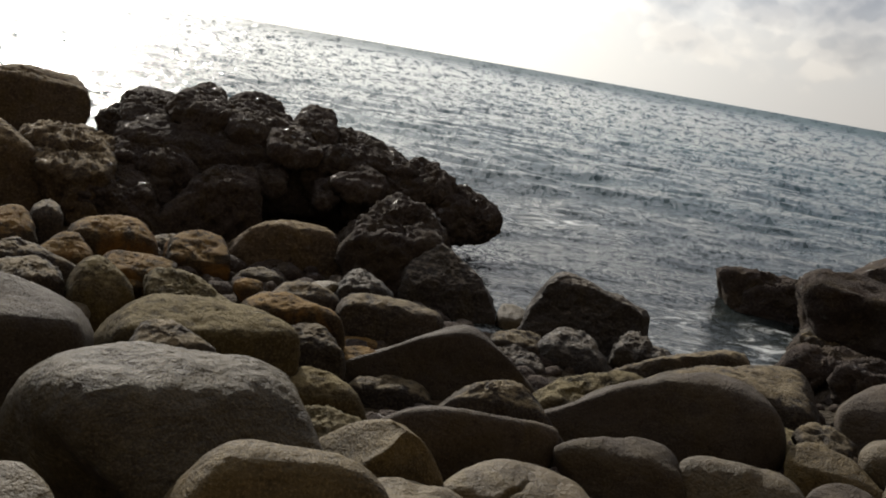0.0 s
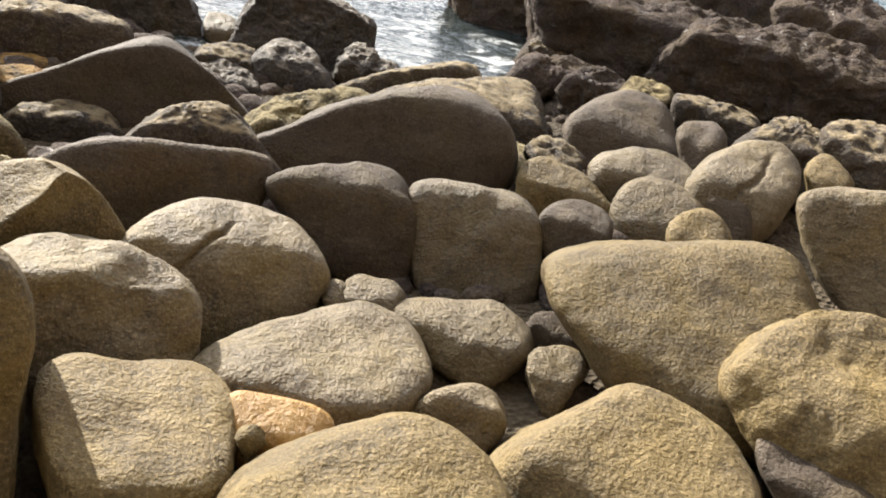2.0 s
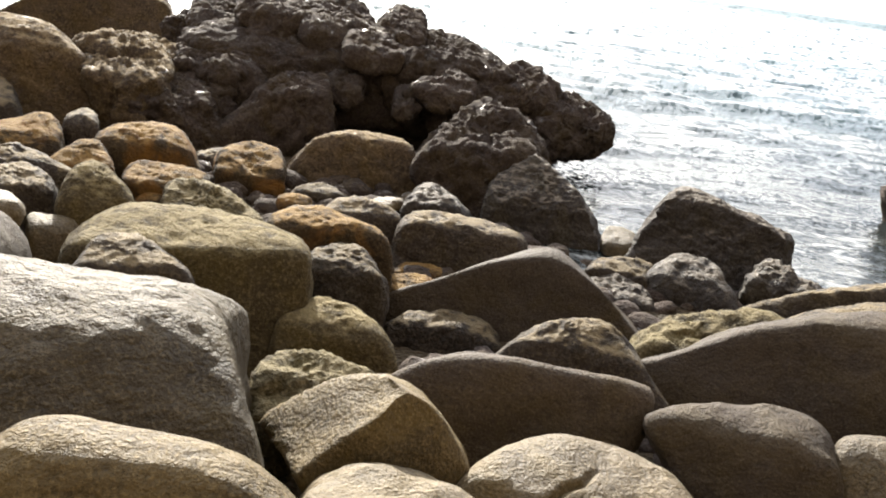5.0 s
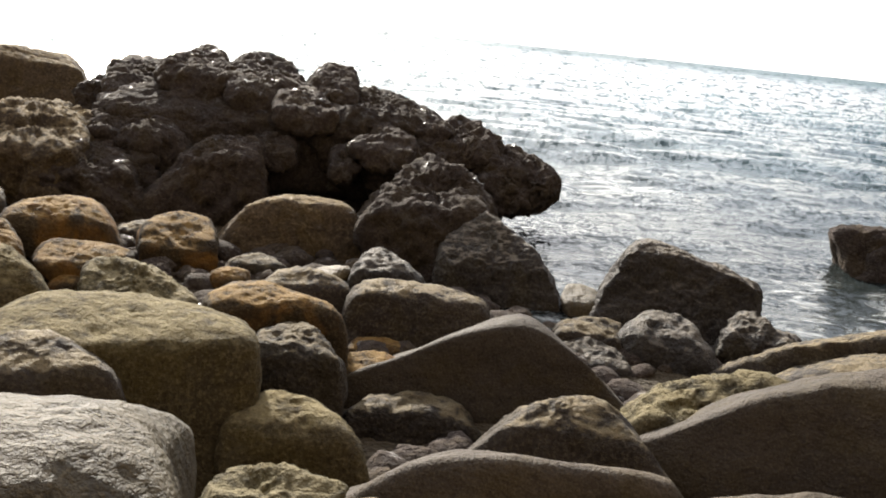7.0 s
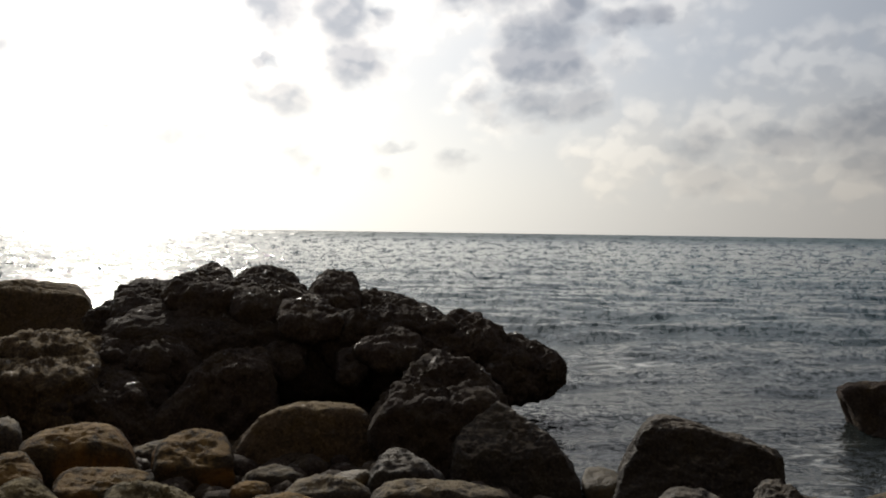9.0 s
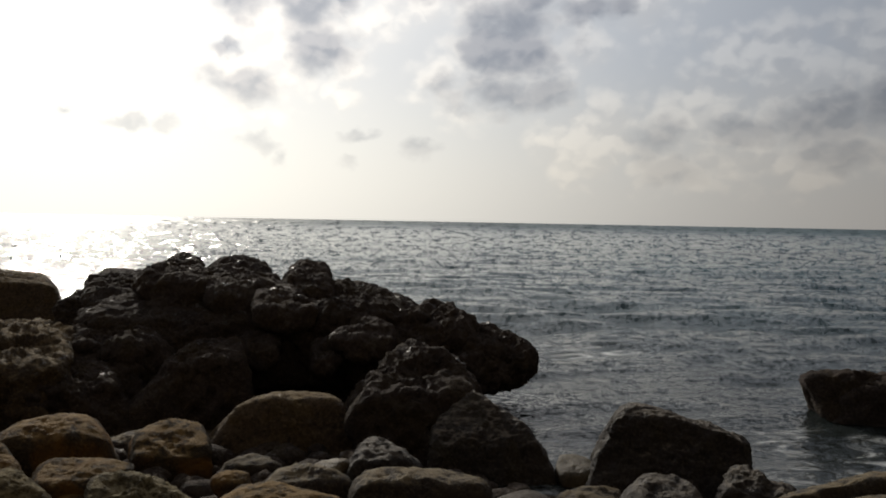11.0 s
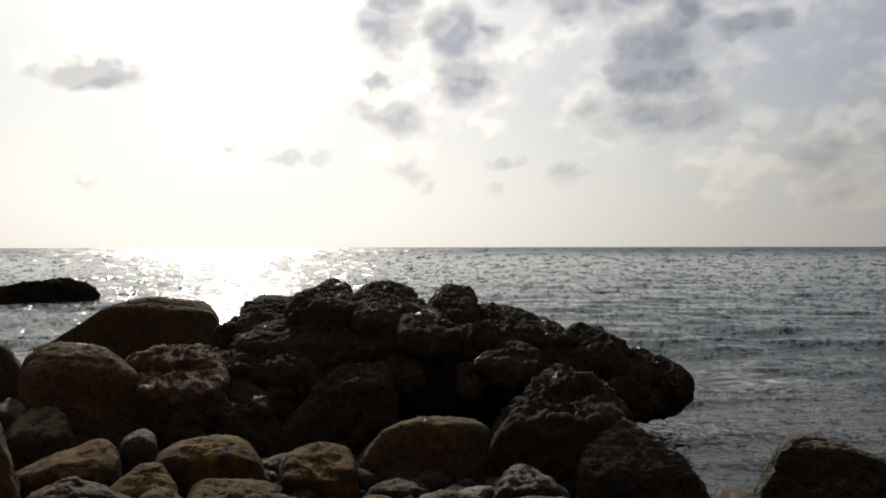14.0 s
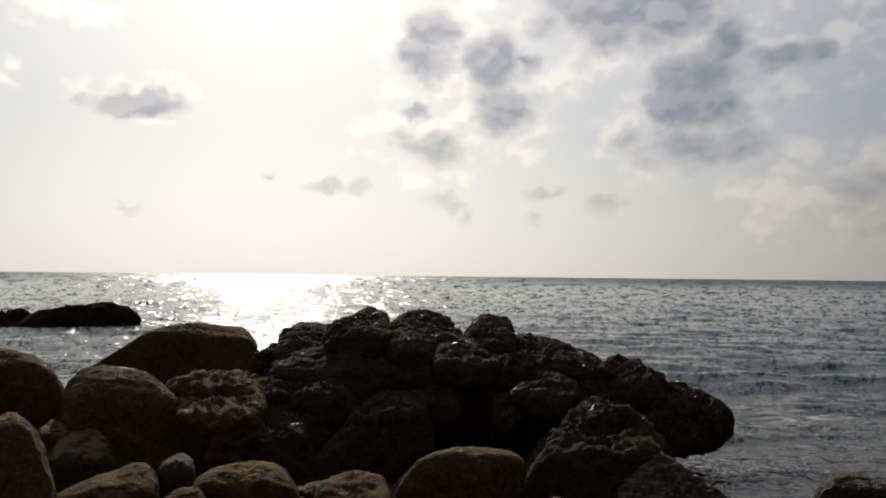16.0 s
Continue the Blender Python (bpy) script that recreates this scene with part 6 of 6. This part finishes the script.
crag(LEDGE, (7.969, 8.935, 0.447), -40.7, ((-0.70, 0.08, 0.71, 0.701), (-0.09, 0.15, 0.99, 0.540), (0.89, 0.04, 0.45, 0.544), (0.87, -0.15, -0.46, 0.735), (-0.95, -0.09, -0.29, 0.500), (0.00, -0.24, 0.97, 0.464), (0.00, -0.97, 0.24, 0.341), (0.00, 0.00, -1.00, 0.948), (0.00, 0.95, 0.30, 0.517)), 0.8, p=16.0)
crag(LEDGE, (8.407, 6.590, 0.720), -50.4, ((-0.38, 0.09, 0.92, 1.2), (-0.03, 0.13, 0.99, 0.637), (0.11, 0.13, 0.98, 0.612), (-0.06, 0.14, 0.99, 0.577), (0.52, 0.07, 0.85, 1.013), (0.80, 0.01, 0.60, 1.231), (-0.88, -0.21, -0.44, 1.98), (-0.00, -0.03, 1.00, 0.511), (0.00, -0.97, -0.2, 0.95), (0.00, 0.00, -1.00, 0.801), (0.00, 0.95, 0.30, 1.019)), 1.0, level=6, p=16.0)
crag(LEDGE, (8.07, 5.28, 0.98), -55.0, ((-0.90, -0.02, 0.43, 1.25), (-0.68, 0.06, 0.73, 1.0), (-0.23, 0.12, 0.97, 0.56), (0.02, 0.12, 0.99, 0.540), (0.93, -0.06, 0.37, 1.209), (-0.00, -0.34, 0.94, 0.514), (0.00, -0.97, -0.24, 0.445), (0.00, 0.00, -1.00, 0.552), (0.00, 0.95, 0.30, 0.464)), 0.8, level=6, p=16.0)
crag(LEDGE, (12.382, 10.526, 1.038), -48.7, ((-0.65, 0.02, 0.76, 1.136), (-0.72, 0.00, 0.69, 1.257), (-0.18, 0.06, 0.98, 0.773), (-0.50, 0.04, 0.86, 0.888), (-0.16, 0.05, 0.99, 0.944), (0.59, 0.01, 0.80, 1.263), (0.37, 0.03, 0.93, 1.133), (0.43, 0.03, 0.90, 1.204), (0.76, -0.03, 0.65, 1.685), (-0.00, -0.50, 0.87, 0.712), (0.00, -0.97, 0.24, 0.805), (0.00, 0.00, -1.00, 2.020), (0.00, 0.95, 0.30, 1.239)), 0.8, level=6, p=16.0)
crag(LEDGE, (11.698, 7.790, 1.248), -55.1, ((-0.83, 0.02, 0.56, 0.631), (-0.35, 0.07, 0.93, 0.447), (0.23, 0.07, 0.97, 0.508), (0.93, -0.02, 0.36, 0.850), (-0.76, -0.11, -0.63, 0.668), (0.00, -0.24, 0.97, 0.286), (0.00, -0.97, 0.24, 0.701), (0.00, 0.00, -1.00, 1.673), (0.00, 0.95, 0.30, 0.970)), 0.8, level=6, p=16.0)
crag(LEDGE, (7.278, 8.421, 0.234), -39.8, ((-0.95, 0.05, 0.31, 0.208), (-0.05, 0.20, 0.98, 0.195), (0.89, 0.09, 0.46, 0.198), (0.73, -0.16, -0.66, 0.195), (-0.00, -0.24, 0.97, 0.072), (-0.00, -0.97, 0.24, 0.285), (0.00, 0.00, -1.00, 0.618), (0.00, 0.95, 0.30, 0.369)), 0.8, p=16.0)
crag(LEDGE, (7.097, 7.304, 0.278), -42.9, ((-0.74, 0.13, 0.66, 0.336), (0.03, 0.21, 0.98, 0.259), (0.40, 0.19, 0.90, 0.294), (-0.86, -0.15, -0.48, 0.365), (0.00, -0.24, 0.97, 0.152), (0.00, -0.97, 0.24, 0.280), (0.00, 0.00, -1.00, 0.419), (0.00, 0.95, 0.30, 0.401)), 0.8, p=16.0)
ISLET = outcrop('islet', (-16.50, 39.80, -0.6), 'low dark rock islet awash in the glitter', 'rock islet')
crag(ISLET, (-14.7, 40.0, 0.30), 20.9, ((-0.26, 0.03, 0.97, 0.886), (-0.46, 0.02, 0.89, 1.116), (0.00, 0.03, 1.00, 0.993), (0.47, 0.02, 0.88, 0.947), (-0.12, 0.04, 0.99, 0.675), (0.64, 0.01, 0.77, 1.374), (0.83, -0.07, -0.55, 1.548), (0.00, -0.34, 0.94, 0.891), (0.00, -0.97, 0.24, 0.637), (0.00, 0.00, -1.00, 3.473), (0.00, 0.95, 0.30, 0.893)), 2.0, p=14.0, level=6)
crag(ISLET, (-18.4, 39.6, 0.28), 25.8, ((-0.49, 0.03, 0.87, 0.589), (-0.08, 0.04, 1.00, 0.453), (0.39, 0.03, 0.92, 0.590), (0.86, -0.05, -0.51, 1.001), (0.00, -0.24, 0.97, 0.437), (0.00, -0.97, 0.24, 0.464), (0.00, 0.00, -1.00, 3.746), (0.00, 0.95, 0.30, 0.569)), 2.0, p=14.0, level=6)


# ---- far headland ----
def far_headland():
    mat, n = material("hazed_far_wood")
    co = n.add("ShaderNodeTexCoord").outputs["Object"]
    # distance haze is mixed into this pale blue-grey base colour
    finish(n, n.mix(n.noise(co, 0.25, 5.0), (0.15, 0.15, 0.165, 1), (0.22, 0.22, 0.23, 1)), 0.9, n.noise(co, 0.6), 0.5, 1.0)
    base = new("far_headland")
    spot = Vector(heading(FAR_AZ, 0.0)) * 700.0
    base.matrix_world = pose(spot.x, spot.y, 0, 0, 0, -FAR_AZ)
    tagged(base, "distant low wooded headland above the horizon", "headland")
    rng = random.Random(4)
    verts, faces = [], []
    for i in range(61):
        x = i * 5.0
        top = 16.0 * (1.0 - math.exp(-x / 22.0)) + 5.0 * noise.noise((x * 0.02, 3.0, 0.0)) * min(1.0, x / 40.0) + 0.02 * x
        for k, (dy, z) in enumerate(((-14, -1.0), (-10, top * 0.55), (0, top), (14, top * 0.5), (18, -1.0))):
            verts.append((x + 2.0 * noise.noise((x, k, 1.0)), dy, max(z, -1.0)))
        if i:
            a = (i - 1) * 5
            faces += [(a + k, a + k + 1, a + k + 6, a + k + 5) for k in range(4)]
    mesh = bpy.data.meshes.new("land")
    mesh.from_pydata(verts, [], faces)
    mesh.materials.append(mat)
    smooth(mesh)
    land = new("land", mesh)
    land.parent = base
    bm = bmesh.new()
    for i in range(260):
        x = 8.0 + 290.0 * rng.random() ** 1.1
        top = 16.0 * (1.0 - math.exp(-x / 22.0)) + 0.02 * x
        size = 2.2 + 2.6 * rng.random()
        m = Matrix.LocRotScale((x, rng.uniform(-9, 6), top + rng.uniform(-3.0, 4.0)), Euler((rng.random() * 6, rng.random() * 6, 0)),
                               (size * rng.uniform(0.9, 1.6), size, size * rng.uniform(0.5, 0.9)))
        made = bmesh.ops.create_icosphere(bm, subdivisions=2, radius=1.0, matrix=m)
        for v in made["verts"]:
            v.co += Vector((noise.noise(v.co * 0.5), noise.noise(v.co * 0.5 + Vector((9, 0, 0))), noise.noise(v.co * 0.5 + Vector((0, 9, 0))))) * 1.6
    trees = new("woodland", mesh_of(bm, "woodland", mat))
    trees.parent = base
    tagged(trees, kind="stuff")


FAR_AZ = 43.0
far_headland()


# ---- cobbles in the gaps ----
def cobbles():
    """Small rounded stones lying on the gravel between the boulders, in one mesh."""
    rng = random.Random(11)
    ball = bmesh.new()
    bmesh.ops.create_icosphere(ball, subdivisions=2, radius=1.0)
    shape = [v.co.copy() for v in ball.verts]
    sides = [tuple(v.index for v in f.verts) for f in ball.faces]
    ball.free()
    verts, faces = [], []
    for i in range(1800):
        x, y = rng.uniform(-5.0, 6.5), rng.uniform(0.8, 9.8)
        size = rng.uniform(0.03, 0.11) if y < 4.2 else rng.uniform(0.05, 0.16)
        m = Matrix.LocRotScale((x, y, bed(x, y) + size * 0.1), Euler((rng.uniform(-0.3, 0.3), rng.uniform(-0.3, 0.3), rng.random() * 6)),
                               (size * rng.uniform(1.0, 1.6), size, size * rng.uniform(0.6, 0.85)))
        first, shift = len(verts), Vector((i * 3.1, i * 1.7, 0.0))
        for co in shape:
            verts.append(m @ (co * (1.0 + 0.3 * noise.noise(co * 1.1 + shift))))
        faces += [tuple(first + k for k in side) for side in sides]
    mesh = bpy.data.meshes.new("cobbles")
    mesh.from_pydata(verts, [], faces)
    mesh.materials.append(CRAG)
    smooth(mesh)
    tagged(new("cobbles", mesh), "small dark rounded cobbles filling gaps between boulders", "cobbles", kind="stuff")


cobbles()
